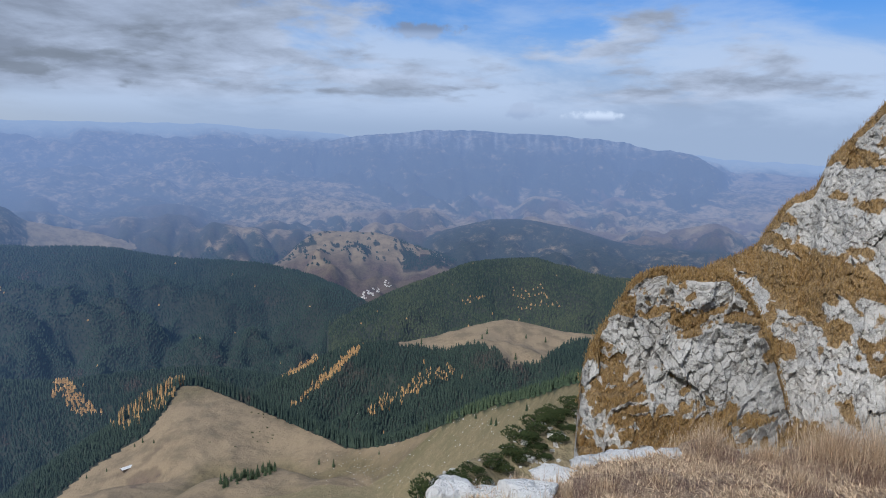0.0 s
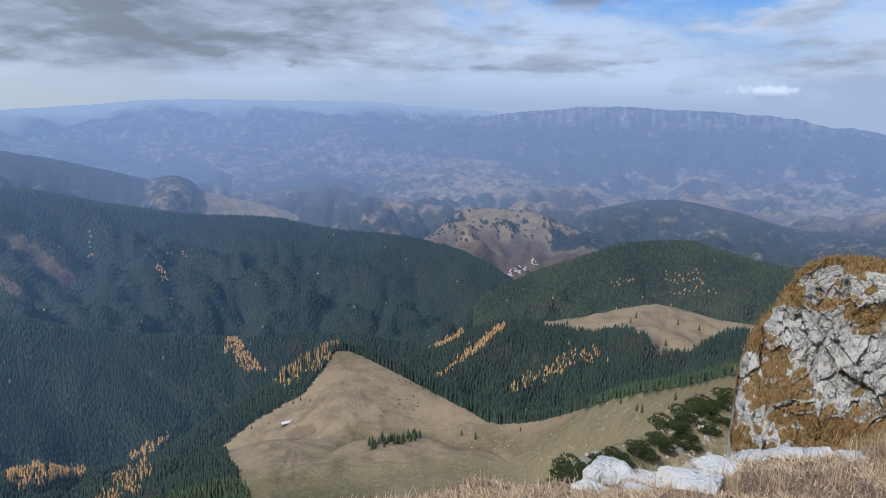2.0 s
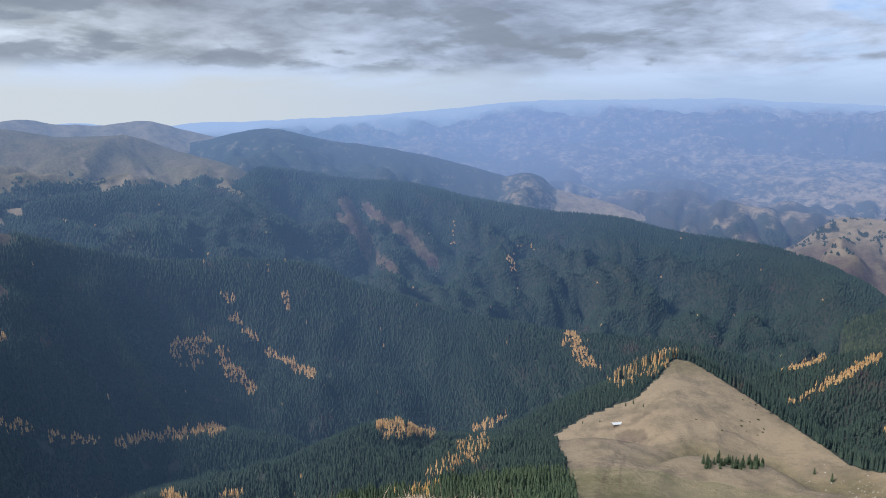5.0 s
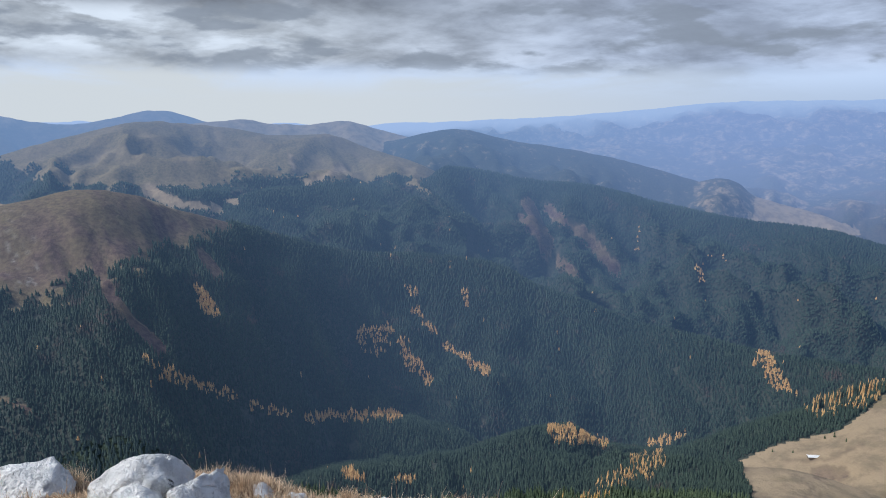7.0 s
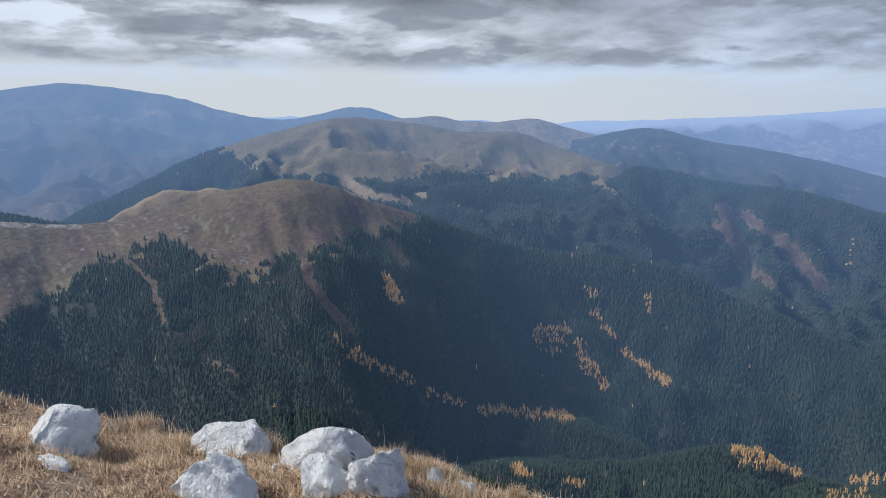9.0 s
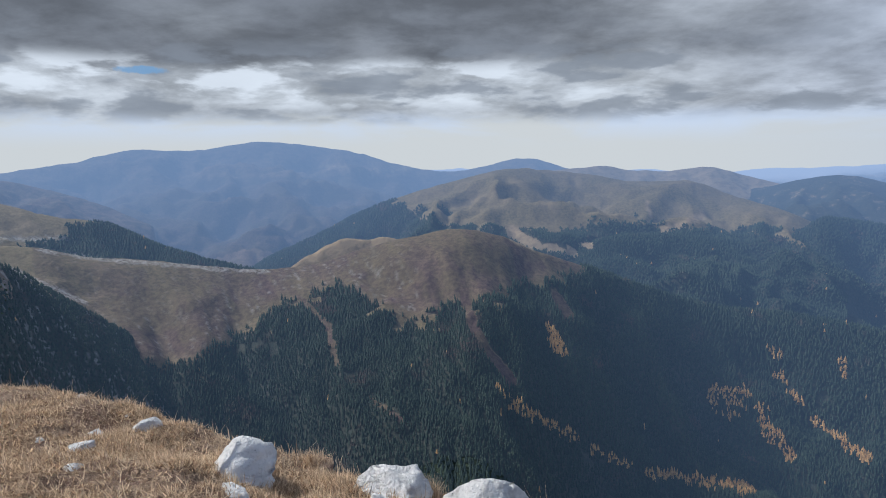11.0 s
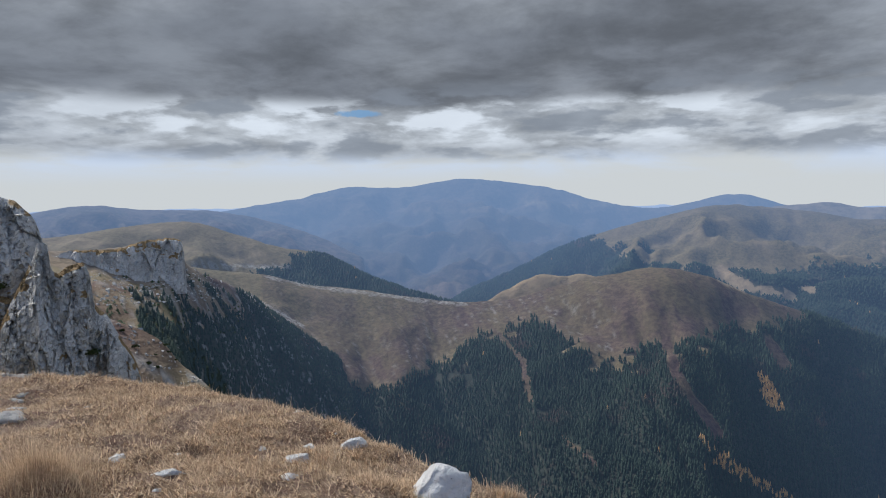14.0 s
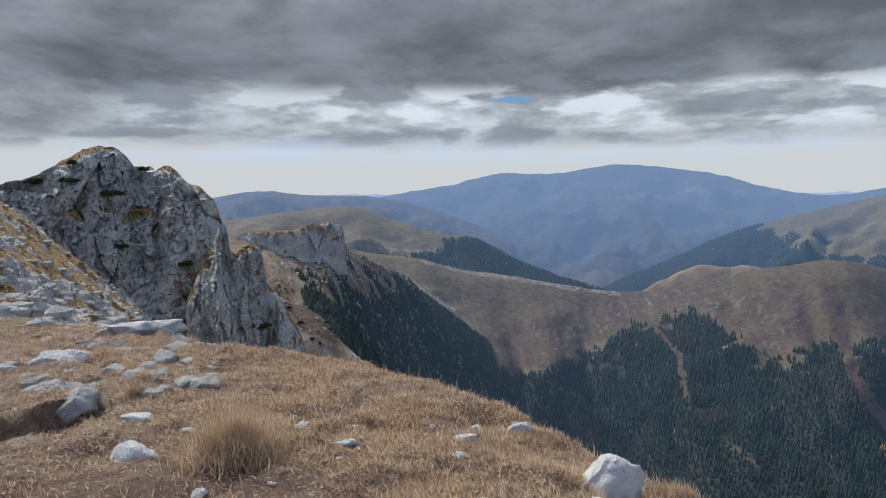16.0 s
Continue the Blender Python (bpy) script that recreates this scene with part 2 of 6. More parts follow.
def make_limestone(name, grass_share, scale=1.0, tone=1.0):
    """Pale weathered limestone, with dry grass on its ledges where grass_share says so."""
    m, t, bs, out = material(name)
    g = where(t)
    pos = g.outputs["Position"]
    n1 = noise_node(t, pos, 0.35 * scale, 6.0, 0.6)
    n2 = noise_node(t, pos, 2.2 * scale, 6.0, 0.68)
    n3 = noise_node(t, pos, 11.0 * scale, 4.0, 0.65)
    col = mix(t, ramp(t, n1, 0.35, 0.68), tuple(v * tone for v in (0.61, 0.58, 0.535)), tuple(v * tone for v in (0.47, 0.445, 0.405)))
    col = mix(t, ramp(t, n2, 0.52, 0.70, 0.0, 0.7), col, tuple(v * tone for v in (0.32, 0.305, 0.285)))
    col = mix(t, ramp(t, n3, 0.60, 0.74, 0.0, 0.45), col, (0.17, 0.162, 0.148))
    col = mix(t, ramp(t, n2, 0.24, 0.36, 0.45, 0.0), col, (0.33, 0.24, 0.14))
    n4 = noise_node(t, pos, 42.0 * scale, 3.0, 0.7)
    col = mix(t, ramp(t, n4, 0.56, 0.68, 0.0, 0.35), col, (0.18, 0.17, 0.155))
    crack = nd(t, "ShaderNodeTexVoronoi", Scale=1.9 * scale)
    t.links.new(nd(t, "ShaderNodeVectorMath", i0=pos, i1=mix_vec(t, n2)).outputs[0], crack.inputs["Vector"])
    crack.feature = "DISTANCE_TO_EDGE"
    line_ = ramp(t, crack.outputs[0], 0.0, 0.03, 1.0, 0.0)
    line_ = mth(t, "MULTIPLY", line_, ramp(t, n1, 0.45, 0.6))
    col = mix(t, mth(t, "MULTIPLY", line_, 0.7), col, (0.12, 0.11, 0.10))
    joint = nd(t, "ShaderNodeTexVoronoi", Scale=5.6 * scale)
    joint.feature = "DISTANCE_TO_EDGE"
    t.links.new(nd(t, "ShaderNodeVectorMath", i0=pos, i1=mix_vec(t, n1)).outputs[0], joint.inputs["Vector"])
    thin = mth(t, "MULTIPLY", ramp(t, joint.outputs[0], 0.0, 0.05, 1.0, 0.0), ramp(t, n2, 0.42, 0.58))
    if grass_share == 0:
        thin = mth(t, "MULTIPLY", thin, 0.0)
        col = mix(t, 0.62 if tone > 1.2 else 0.12, col, (0.90, 0.89, 0.87))
        col = mix(t, ramp(t, n2, 0.64, 0.70), col, (0.09, 0.085, 0.075))
    col = mix(t, mth(t, "MULTIPLY", thin, 0.5), col, (0.10, 0.092, 0.082))
    line_ = mth(t, "MAXIMUM", line_, mth(t, "MULTIPLY", thin, 0.7))
    hgt = mth(t, "ADD", mth(t, "MULTIPLY", n2, 0.7), mth(t, "MULTIPLY", n3, 0.3))
    hgt = mth(t, "ADD", mth(t, "SUBTRACT", hgt, mth(t, "MULTIPLY", line_, 0.2)), mth(t, "MULTIPLY", n4, 0.08))
    if grass_share > 0:
        edge = mth(t, "ADD", attribute(t, "grass"), mth(t, "MULTIPLY", mth(t, "SUBTRACT", n2, 0.5), 0.9))
        gm = ramp(t, edge, 0.5, 0.62)
        gcol = mix(t, ramp(t, n3, 0.35, 0.65), (0.215, 0.14, 0.065), (0.42, 0.29, 0.14))
        col = mix(t, gm, col, gcol)
    t.links.new(col, bs.inputs["Base Color"])
    bump(t, bs, hgt, 0.9 if scale > 1 else 0.7, 0.5 / scale)
    return m


def make_turf():
    m, t, bs, out = material("dry_turf")
    pos = where(t).outputs["Position"]
    a = noise_node(t, pos, 0.9, 5.0, 0.6)
    b = noise_node(t, pos, 7.0, 6.0, 0.7)
    c = noise_node(t, pos, 40.0, 4.0, 0.7, 1.5)
    d = noise_node(t, pos, 130.0, 3.0, 0.7, 2.0)
    col = mix(t, ramp(t, b, 0.38, 0.62), (0.33, 0.205, 0.155), (0.64, 0.475, 0.33))
    col = mix(t, ramp(t, a, 0.48, 0.62, 0.0, 0.7), col, (0.21, 0.115, 0.08))
    col = mix(t, ramp(t, c, 0.38, 0.54, 0.75, 0.0), col, (0.085, 0.055, 0.038))
    col = mix(t, ramp(t, d, 0.52, 0.64, 0.0, 0.8), col, (0.70, 0.56, 0.40))
    t.links.new(col, bs.inputs["Base Color"])
    h = mth(t, "ADD", mth(t, "MULTIPLY", b, 1.0), mth(t, "MULTIPLY", c, 0.5))
    bump(t, bs, mth(t, "ADD", h, mth(t, "MULTIPLY", d, 0.15)), 1.0, 0.10)
    return m


def make_blades(name, a, b):
    m, t, bs, out = material(name)
    rnd = where(t).outputs["Random Per Island"]
    col = mix(t, rnd, a, b)
    t.links.new(col, bs.inputs["Base Color"])
    thin = nd(t, "ShaderNodeBsdfTranslucent", Color=col)
    mx = nd(t, "ShaderNodeMixShader", i0=0.4, i1=bs.outputs[0], i2=thin.outputs[0])
    t.links.new(mx.outputs[0], out.inputs[0])
    return m


def make_plain(name, a, b, scale=4.0, rough=0.8):
    m, t, bs, out = material(name)
    n = noise_node(t, where(t).outputs["Position"], scale, 5.0, 0.6)
    t.links.new(mix(t, ramp(t, n, 0.3, 0.7), a, b), bs.inputs["Base Color"])
    bs.inputs["Roughness"].default_value = rough
    return m


LAND = make_land()
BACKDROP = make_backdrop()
# spruce by the pasture: sunlight painted in as a lighter tone
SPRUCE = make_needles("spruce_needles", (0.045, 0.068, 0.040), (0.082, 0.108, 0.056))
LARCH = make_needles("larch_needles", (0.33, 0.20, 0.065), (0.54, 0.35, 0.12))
# the same spruce darker and bluer, shade and haze painted in
HAZED_SPRUCE = make_needles("hazed_spruce", (0.029, 0.046, 0.035), (0.052, 0.073, 0.048), True)
# lighter mixed leaves, with the sun on the green hill painted in; hazed too
SUNLIT_MIXED = make_needles("sunlit_mixed_wood", (0.030, 0.046, 0.030), (0.088, 0.100, 0.050), True)
HAZED_LARCH = make_needles("hazed_larch", (0.36, 0.21, 0.08), (0.56, 0.35, 0.14), True)
CRAG_GRASSY = make_limestone("grassy_limestone", 0.27, 0.35, 1.1)
CRAG_BARE = make_limestone("bare_limestone", 0.3, 0.22, 1.12)
STONE = make_limestone("white_limestone", 0.0, 2.6, 1.5)
# white limestone greyed to paint in the outcrop's shade; used for rubble too
SHADED_GREY_STONE = make_limestone("shaded_grey_limestone", 0.0, 2.2, 1.0)
TURF = make_turf()
CRAG_GRASS = make_blades("crag_grass", (0.26, 0.155, 0.05), (0.50, 0.34, 0.14))
DRY = make_blades("dry_grass", (0.26, 0.165, 0.10), (0.95, 0.755, 0.515))
PINE = make_needles("dwarf_pine_needles", (0.028, 0.042, 0.014), (0.070, 0.080, 0.024))
BARK = make_plain("bark", (0.09, 0.07, 0.055), (0.16, 0.13, 0.11))
WHITE = make_plain("white_roof", (0.75, 0.75, 0.74), (0.6, 0.6, 0.58))
ROOF = make_plain("pale_roof", (0.35, 0.30, 0.28), (0.55, 0.53, 0.5))
WOOD = make_plain("weathered_wood", (0.20, 0.16, 0.12), (0.30, 0.25, 0.19))

# ---- the lie of the land ----
def vnoise(x, y, seed=0):
    """Smooth value noise, 0 to 1, on arrays."""
    xi, yi = np.floor(x).astype(np.int64), np.floor(y).astype(np.int64)
    fx, fy = x - xi, y - yi
    fx, fy = fx * fx * (3 - 2 * fx), fy * fy * (3 - 2 * fy)

    def h(i, j):
        n = (i * 374761393 + j * 668265263 + seed * 974634777) & 0x7FFFFFFF
        n = ((n ^ (n >> 13)) * 1274126177) & 0x7FFFFFFF
        return ((n ^ (n >> 16)) & 0xFFFF) / 65535.0
    return (h(xi, yi) * (1 - fx) + h(xi + 1, yi) * fx) * (1 - fy) + (h(xi, yi + 1) * (1 - fx) + h(xi + 1, yi + 1) * fx) * fy


def fbm(x, y, octaves=5, seed=0, gain=0.5):
    total, amp, norm = 0.0, 1.0, 0.0
    for k in range(octaves):
        total = total + amp * vnoise(x + 17.3 * k, y - 9.1 * k, seed + k)
        norm += amp
        amp *= gain
        x, y = x * 2.03, y * 2.03
    return total / norm


def ridged(x, y, octaves=4, seed=0):
    return 1 - np.abs(2 * fbm(x, y, octaves, seed) - 1)


def curve(az, nodes, col):
    """A smooth line through a ridge's nodes, without overshoot."""
    n = sorted(nodes)
    xs, ys = np.array([p[0] for p in n], float), np.array([p[col] for p in n], float)
    d = np.diff(ys) / np.diff(xs)
    m = np.zeros(len(xs))
    m[0], m[-1] = d[0], d[-1]
    for i in range(1, len(xs) - 1):
        m[i] = 0 if d[i - 1] * d[i] <= 0 else 2 * d[i - 1] * d[i] / (d[i - 1] + d[i])
    i = np.clip(np.searchsorted(xs, az) - 1, 0, len(xs) - 2)
    h = xs[i + 1] - xs[i]
    s = np.clip((az - xs[i]) / h, 0, 1)
    return (2 * s**3 - 3 * s**2 + 1) * ys[i] + (s**3 - 2 * s**2 + s) * h * m[i] + (3 * s**2 - 2 * s**3) * ys[i + 1] + (s**3 - s**2) * h * m[i + 1]


EYE = 1.6
# spurs and gullies down a ridge's flanks: spacing in degrees, slant in degrees a metre, depth in metres
FOLDS = {"saddle": (11.0, 0.0105, 28), "forest_ridge": (9.0, 0.006, 84), "dome": (15.0, 0.012, 44), "big_mountain": (9.0, 0.004, 50), "tan_hill": (9.0, 0.012, 26), "spur": (6.5, -0.006, 22),
         "fir_spur": (9.0, 0.012, 18), "larch_spur": (8.0, 0.012, 18), "golden_hill": (4.6, -0.004, 44), "green_hill": (6.0, 0.004, 56), "wooded_rise": (5.0, 0.004, 50), "knob": (4.6, 0.003, 46),
         "dark_ridge": (6.5, 0.005, 60), "massif": (3.1, 0.001, 44), "cliff_spur": (5.5, 0.012, 12), "far_hill": (7.0, 0.004, 46), "far_range_left": (7.0, 0.002, 30), "dunes": (6.0, 0.004, 36)}
# each ridge: nodes (bearing, rise in degrees from the summit's eye level, distance), front and back slope, roundness
RIDGES = {
    "pasture": ([(-45, -15, 330), (-30, -16.5, 380), (-12, -18.6, 480), (-8.3, -19.9, 560), (-3.6, -21.3, 640), (0.6, -22.9, 700), (3.4, -23.8, 740),
                 (6.7, -24.2, 790), (10, -23, 860), (12.7, -21.8, 920), (16.3, -20.1, 980), (20.1, -18.7, 1040), (24.5, -20.8, 1020), (28.9, -23, 980),
                 (37, -26.3, 950), (40.4, -26.1, 900), (43.3, -25.0, 880), (45.7, -25.4, 850), (53.8, -28.1, 780), (63.6, -29, 700), (75, -31, 600), (88, -36, 480)], 0.10, 0.5, 30),
    "spur": ([(19, -23, 1120), (15, -19.9, 1150), (10.9, -17.8, 1200), (6.8, -16.3, 1250), (3.5, -16.1, 1260), (0, -15.4, 1300), (-2.5, -14.7, 1310), (-5.7, -14, 1350),
              (-11.2, -14.7, 1350), (-20, -14, 1300), (-45, -13, 1200)], 0.12, 0.4, 20),
    "saddle": ([(150, -12, 1200), (124, -9, 1263), (117.8, -5.2, 1278), (115.3, -5.6, 1276), (111.6, -6.1, 1267), (108.4, -7.0, 1259), (105.6, -7.3, 1253), (100.5, -8.1, 1241),
                (96, -8.6, 1228), (92.4, -8.3, 1217), (87.8, -7.0, 1210), (85, -6.4, 1200), (80.5, -5.7, 1200), (77.5, -6.2, 1220), (74.3, -7.5, 1250), (70.7, -8.6, 1300),
                (66.5, -10.0, 1400), (61, -11.3, 1500), (54.3, -11.6, 1600), (50, -12.1, 1640), (45.9, -13.9, 1650), (41.4, -15.2, 1650), (38.5, -16.2, 1640), (34.7, -16.7, 1600),
                (27.7, -17.5, 1550), (20.5, -17.5, 1500), (14, -18.5, 1450), (7, -21, 1400)], 0.34, 0.45, 25),
    "forest_ridge": ([(76, -8, 1920), (71.1, -6.9, 1920), (66.6, -6.0, 1990), (61.7, -6.1, 2068), (56.8, -6.4, 2197), (53.5, -4.4, 2295), (49.7, -4.9, 2400), (47.4, -5.3, 2400),
                      (42.3, -5.7, 2400), (36.3, -7.0, 2400), (31, -7.8, 2400), (26, -8.1, 2400), (20.9, -9.1, 2400), (13.7, -9.8, 2278), (9.7, -11, 2201), (7, -12.2, 2150), (2, -16, 2000)], 0.36, 0.4, 20),
    "green_hill": ([(9, -15, 1900), (6.3, -13.2, 1900), (0.8, -10.9, 2000), (-3.3, -9.5, 2050), (-7.3, -9.1, 2100), (-10.1, -9.6, 2080), (-14.5, -10.3, 2000), (-20, -10, 2000), (-45, -9, 2000)], 0.28, 0.35, 40),
    "golden_hill": ([(15, -11, 2500), (12.6, -9.3, 2600), (9.5, -7.2, 2700), (5.8, -7.2, 2700), (2.2, -8.2, 2650), (-1.3, -9.4, 2600), (-4, -11, 2600)], 0.3, 0.35, 40),
    "wooded_rise": ([(3, -8.5, 2900), (0, -7.1, 2900), (-5.4, -5.9, 2950), (-9.9, -6.4, 2900), (-14.3, -7.4, 2850), (-19, -7.7, 2800), (-30, -7.5, 2800)], 0.25, 0.3, 40),
    "knob": ([(38.5, -7.5, 2900), (36.3, -6.1, 2920), (34.2, -5.1, 2920), (32.7, -4.8, 2920), (31.6, -5.0, 2920), (30.5, -5.9, 2920), (27, -6.8, 2900), (24.6, -7.5, 2880), (21, -9, 2850)], 0.3, 0.35, 20),
    "back_meadow": ([(95, -9.2, 1300), (93.6, -8.1, 1310), (92.2, -7.35, 1320), (89.8, -6.35, 1330), (88.2, -6.45, 1330), (86.8, -6.3, 1330), (84.5, -6.7, 1320), (82, -8, 1300)], 0.75, 0.3, 4),
    "dome": ([(98, -9, 2150), (96, -7.8, 2200), (92, -6, 2300), (88.5, -4.3, 2400), (86.3, -3.4, 2400), (81.2, -1.9, 2450), (76, -0.9, 2500), (70.3, -1.4, 2550), (67, -1.9, 2550), (63.6, -1.8, 2550),
              (59.6, -3.0, 2500), (55.5, -4.3, 2400), (52, -6, 2350)], 0.26, 0.4, 60),
    "dunes": ([(75, -1.4, 3050), (72.5, -1.0, 3050), (69.4, -0.7, 3050), (66.7, -1.1, 3050), (64.5, -1.1, 3050), (61.8, -0.8, 3050), (59.2, -1.4, 3050), (56.6, -2.1, 3050), (53, -3.5, 3050)], 0.3, 0.4, 30),
    "dark_ridge": ([(60, -3, 2900), (57.9, -2.3, 2950), (52.8, -1.4, 2950), (48.9, -2.2, 2950), (45.6, -2.6, 2950), (43.8, -2.9, 2950), (40, -3.6, 2950), (36, -4.6, 2950), (30, -6.5, 2900)], 0.3, 0.4, 30),
    "big_mountain": ([(122, -2.2, 3900), (113.8, -0.9, 3900), (109.3, -0.2, 3950), (105, 0.7, 4000), (101.5, 0.6, 4000), (98.5, 1.0, 4000), (95.7, 1.3, 4000), (91.7, 0.9, 4000), (88.5, 0.4, 3950),
                      (85.5, -0.5, 3900), (81.3, -1.1, 3900), (75.2, -0.1, 3950), (72.4, -0.8, 3950), (68, -2, 3950)], 0.3, 0.3, 40),
    "tan_hill": ([(150, -2.5, 1500), (126.7, -2.7, 1600), (120.7, -2.0, 1700), (117.6, -1.8, 1750), (114.1, -2.8, 1750), (110.7, -3.9, 1700), (107.5, -4.5, 1700), (103.4, -6.6, 1650), (99.6, -7.9, 1600), (95.8, -9.0, 1550)], 0.22, 0.4, 60),
    "far_hill": ([(150, -1.5, 3000), (128, -1, 3000), (124, -0.5, 3000), (120.3, -0.9, 3000), (116, -1, 3000), (112, -1.7, 3000), (107.6, -3.2, 2900), (104, -5, 2800)], 0.25, 0.3, 60),
    "cliff_spur": ([(150, -3, 700), (130, -3.4, 720), (124.5, -3.7, 740), (120.8, -3.5, 770), (118.6, -3.6, 790), (117.3, -5.2, 820), (113.7, -7.1, 900), (111.4, -8.9, 960), (108, -11.5, 990), (104, -14.5, 1020), (99, -19, 990)], 0.18, 0.5, 8),
    "larch_spur": ([(80, -20, 1010), (72, -21.4, 1000), (69.5, -23.1, 1000), (65.3, -24.4, 990), (57.5, -24.9, 980), (52, -26.5, 960), (46, -29.5, 940)], 0.3, 0.25, 20),
    "fir_spur": ([(114, -16, 870), (105, -16.9, 930), (101, -17.6, 970), (95, -19.3, 1000), (85.5, -21.8, 1040), (78, -25, 1070), (71, -28.5, 1070)], 0.32, 0.22, 20),
    "pine_spur": ([(-45, -12, 130), (-24, -15, 110), (-13, -19.3, 98), (-10.6, -20.4, 94), (-7.9, -21.9, 88), (-6, -23.6, 82), (-2.8, -25.2, 74), (0.5, -26.8, 68), (2.5, -29, 64), (6, -35, 60)], 0.25, 0.9, 3),
    "scree_shoulder": ([(150, -5, 190), (130, -6.2, 205), (126, -7.2, 215), (122.7, -8.8, 225), (120, -10.2, 225), (118.3, -12.3, 220), (116.5, -14.1, 210), (113, -18, 190), (108, -24, 170)], 0.25, 0.6, 6),
    "massif": ([(40, -3.5, 3950), (28, -2.2, 4050), (20, -1.2, 4150), (12.5, -0.4, 4200), (9.1, -0.1, 4250), (6.4, 0.4, 4250), (3.8, 0.6, 4250), (1.1, 0.9, 4250), (-2, 1.0, 4250), (-5.2, 0.8, 4250), (-8.7, 0.7, 4250),
                (-12.2, 0.5, 4250), (-15.2, 0.1, 4200), (-16.6, -0.2, 4200), (-18.7, -0.4, 4150), (-21, -1.5, 4050), (-22.2, -2.2, 4250), (-26, -3.5, 3950)], 0.40, 0.4, 10),
    "far_range_left": ([(66, -2.3, 4620), (57.8, -1.7, 4640), (52.5, -0.8, 4650), (45.7, -0.4, 4650), (37.8, 0.3, 4650), (32.6, 0.8, 4650), (27.3, 0.9, 4650), (18.5, 1.0, 4650), (15, 0.8, 4650), (8.4, 0.5, 4650), (4, -1, 4650)], 0.3, 0.3, 10),
    "far_range_right": ([(-17, -1.5, 4650), (-19.5, -0.5, 4650), (-22.1, -0.9, 4650), (-25.9, -1.2, 4650), (-27.7, -1.5, 4650), (-45, -1.6, 4650)], 0.25, 0.3, 10),
}
ORDER = list(RIDGES)
# the summit's brink: bearing, drop in degrees, distance
BRINK = [(-70, -17, 8.5), (-60, -19, 8.0), (-34, -21.6, 7.0), (-28, -22, 6.8), (-20.5, -22.8, 6.4), (-16.6, -23.6, 6.0), (-11, -25.6, 5.3), (-6, -26.8, 4.8), (-1.8, -27.6, 4.6), (3.7, -28.6, 4.4), (18, -30.5, 4.1), (32, -30.8, 4.0),
         (43, -30.8, 3.9), (53, -31, 3.9), (62.6, -30.4, 4.0), (69.6, -29, 4.1), (73, -28, 4.2), (82, -26.2, 4.4), (89.6, -24.8, 4.5), (92.9, -23.6, 4.7), (97.1, -21.9, 5.0),
         (101.9, -19.8, 5.4), (107.8, -17.3, 6.0), (111, -16.1, 6.6), (115.6, -14.8, 7.3), (122.8, -13.3, 8.4), (127.5, -12.4, 9.3), (130.4, -11.9, 10.0), (135, -10.4, 12), (142, -9.2, 15), (155, -7.5, 20), (200, -6, 22), (250, -12, 12), (290, -17, 8.5)]


def rise(e, r):
    return EYE + r * np.tan(np.radians(e))


def base_land(az, r):
    """The steep side of the summit falling away below the brink, and the valley floors beyond."""
    lr = np.log(np.maximum(r, 1.0))
    k = [(10, -14), (22, -26), (45, -45), (150, -108), (300, -200), (400, -255), (600, -335), (800, -372), (1000, -480), (1200, -600), (2000, -600), (2300, -545), (2700, -515), (2950, -440), (3300, -350), (3900, -235), (4500, -150), (4700, -82)]
    z = np.interp(lr, [math.log(a) for a, _ in k], [b for _, b in k])
    deep = np.interp(az, [26, 50, 85], [0, 0.55, 1]) * np.interp(r, [40, 300, 700, 1400], [0, 120, 90, 0])
    return z - deep


def brink(az, r):
    re, ee = curve(az, BRINK, 2), curve(az, BRINK, 1)
    ze = rise(ee, re)
    s = r / re
    top = ze * np.clip(s, 0, 1) ** 1.6
    over = np.maximum(r - re, 0)
    return top - over * (0.35 + 0.75 * np.clip(over / 1.5, 0, 1)), s


def basin_row(az, k):
    """Distance and rise of the k-th row of rounded hills across the basin."""
    rc = 2960 + 118 * k + 90 * (fbm(az / 5 + 9 * k, az * 0, 3, 400 + k) - 0.5)
    return rc, -7.0 + 0.43 * k + 3.0 * (fbm(az / 4.2 + 3 * k, az * 0 + k, 4, 420 + k) - 0.5)


def folds(az, d, r, spacing, slant, seed):
    """Rounded spurs parted by sharp gullies, slanting down a flank; about -0.75 to 0.25."""
    v = (az - slant * d) / spacing + 2.2 * (fbm(az / spacing * 0.7, r / 330, 3, seed) - 0.5)
    big = np.sqrt(np.sin(np.pi * v) ** 2 + 0.02)
    w = (az - 1.3 * slant * d) / (spacing * 0.37) + 2.4 * (fbm(az / spacing * 1.6, r / 170, 4, seed + 1) - 0.5)
    small = np.sqrt(np.sin(np.pi * w) ** 2 + 0.03)
    return 0.72 * big + 0.34 * fbm(az / spacing * 1.3, r / 200, 3, seed + 2) * small + 0.1 * small - 0.75


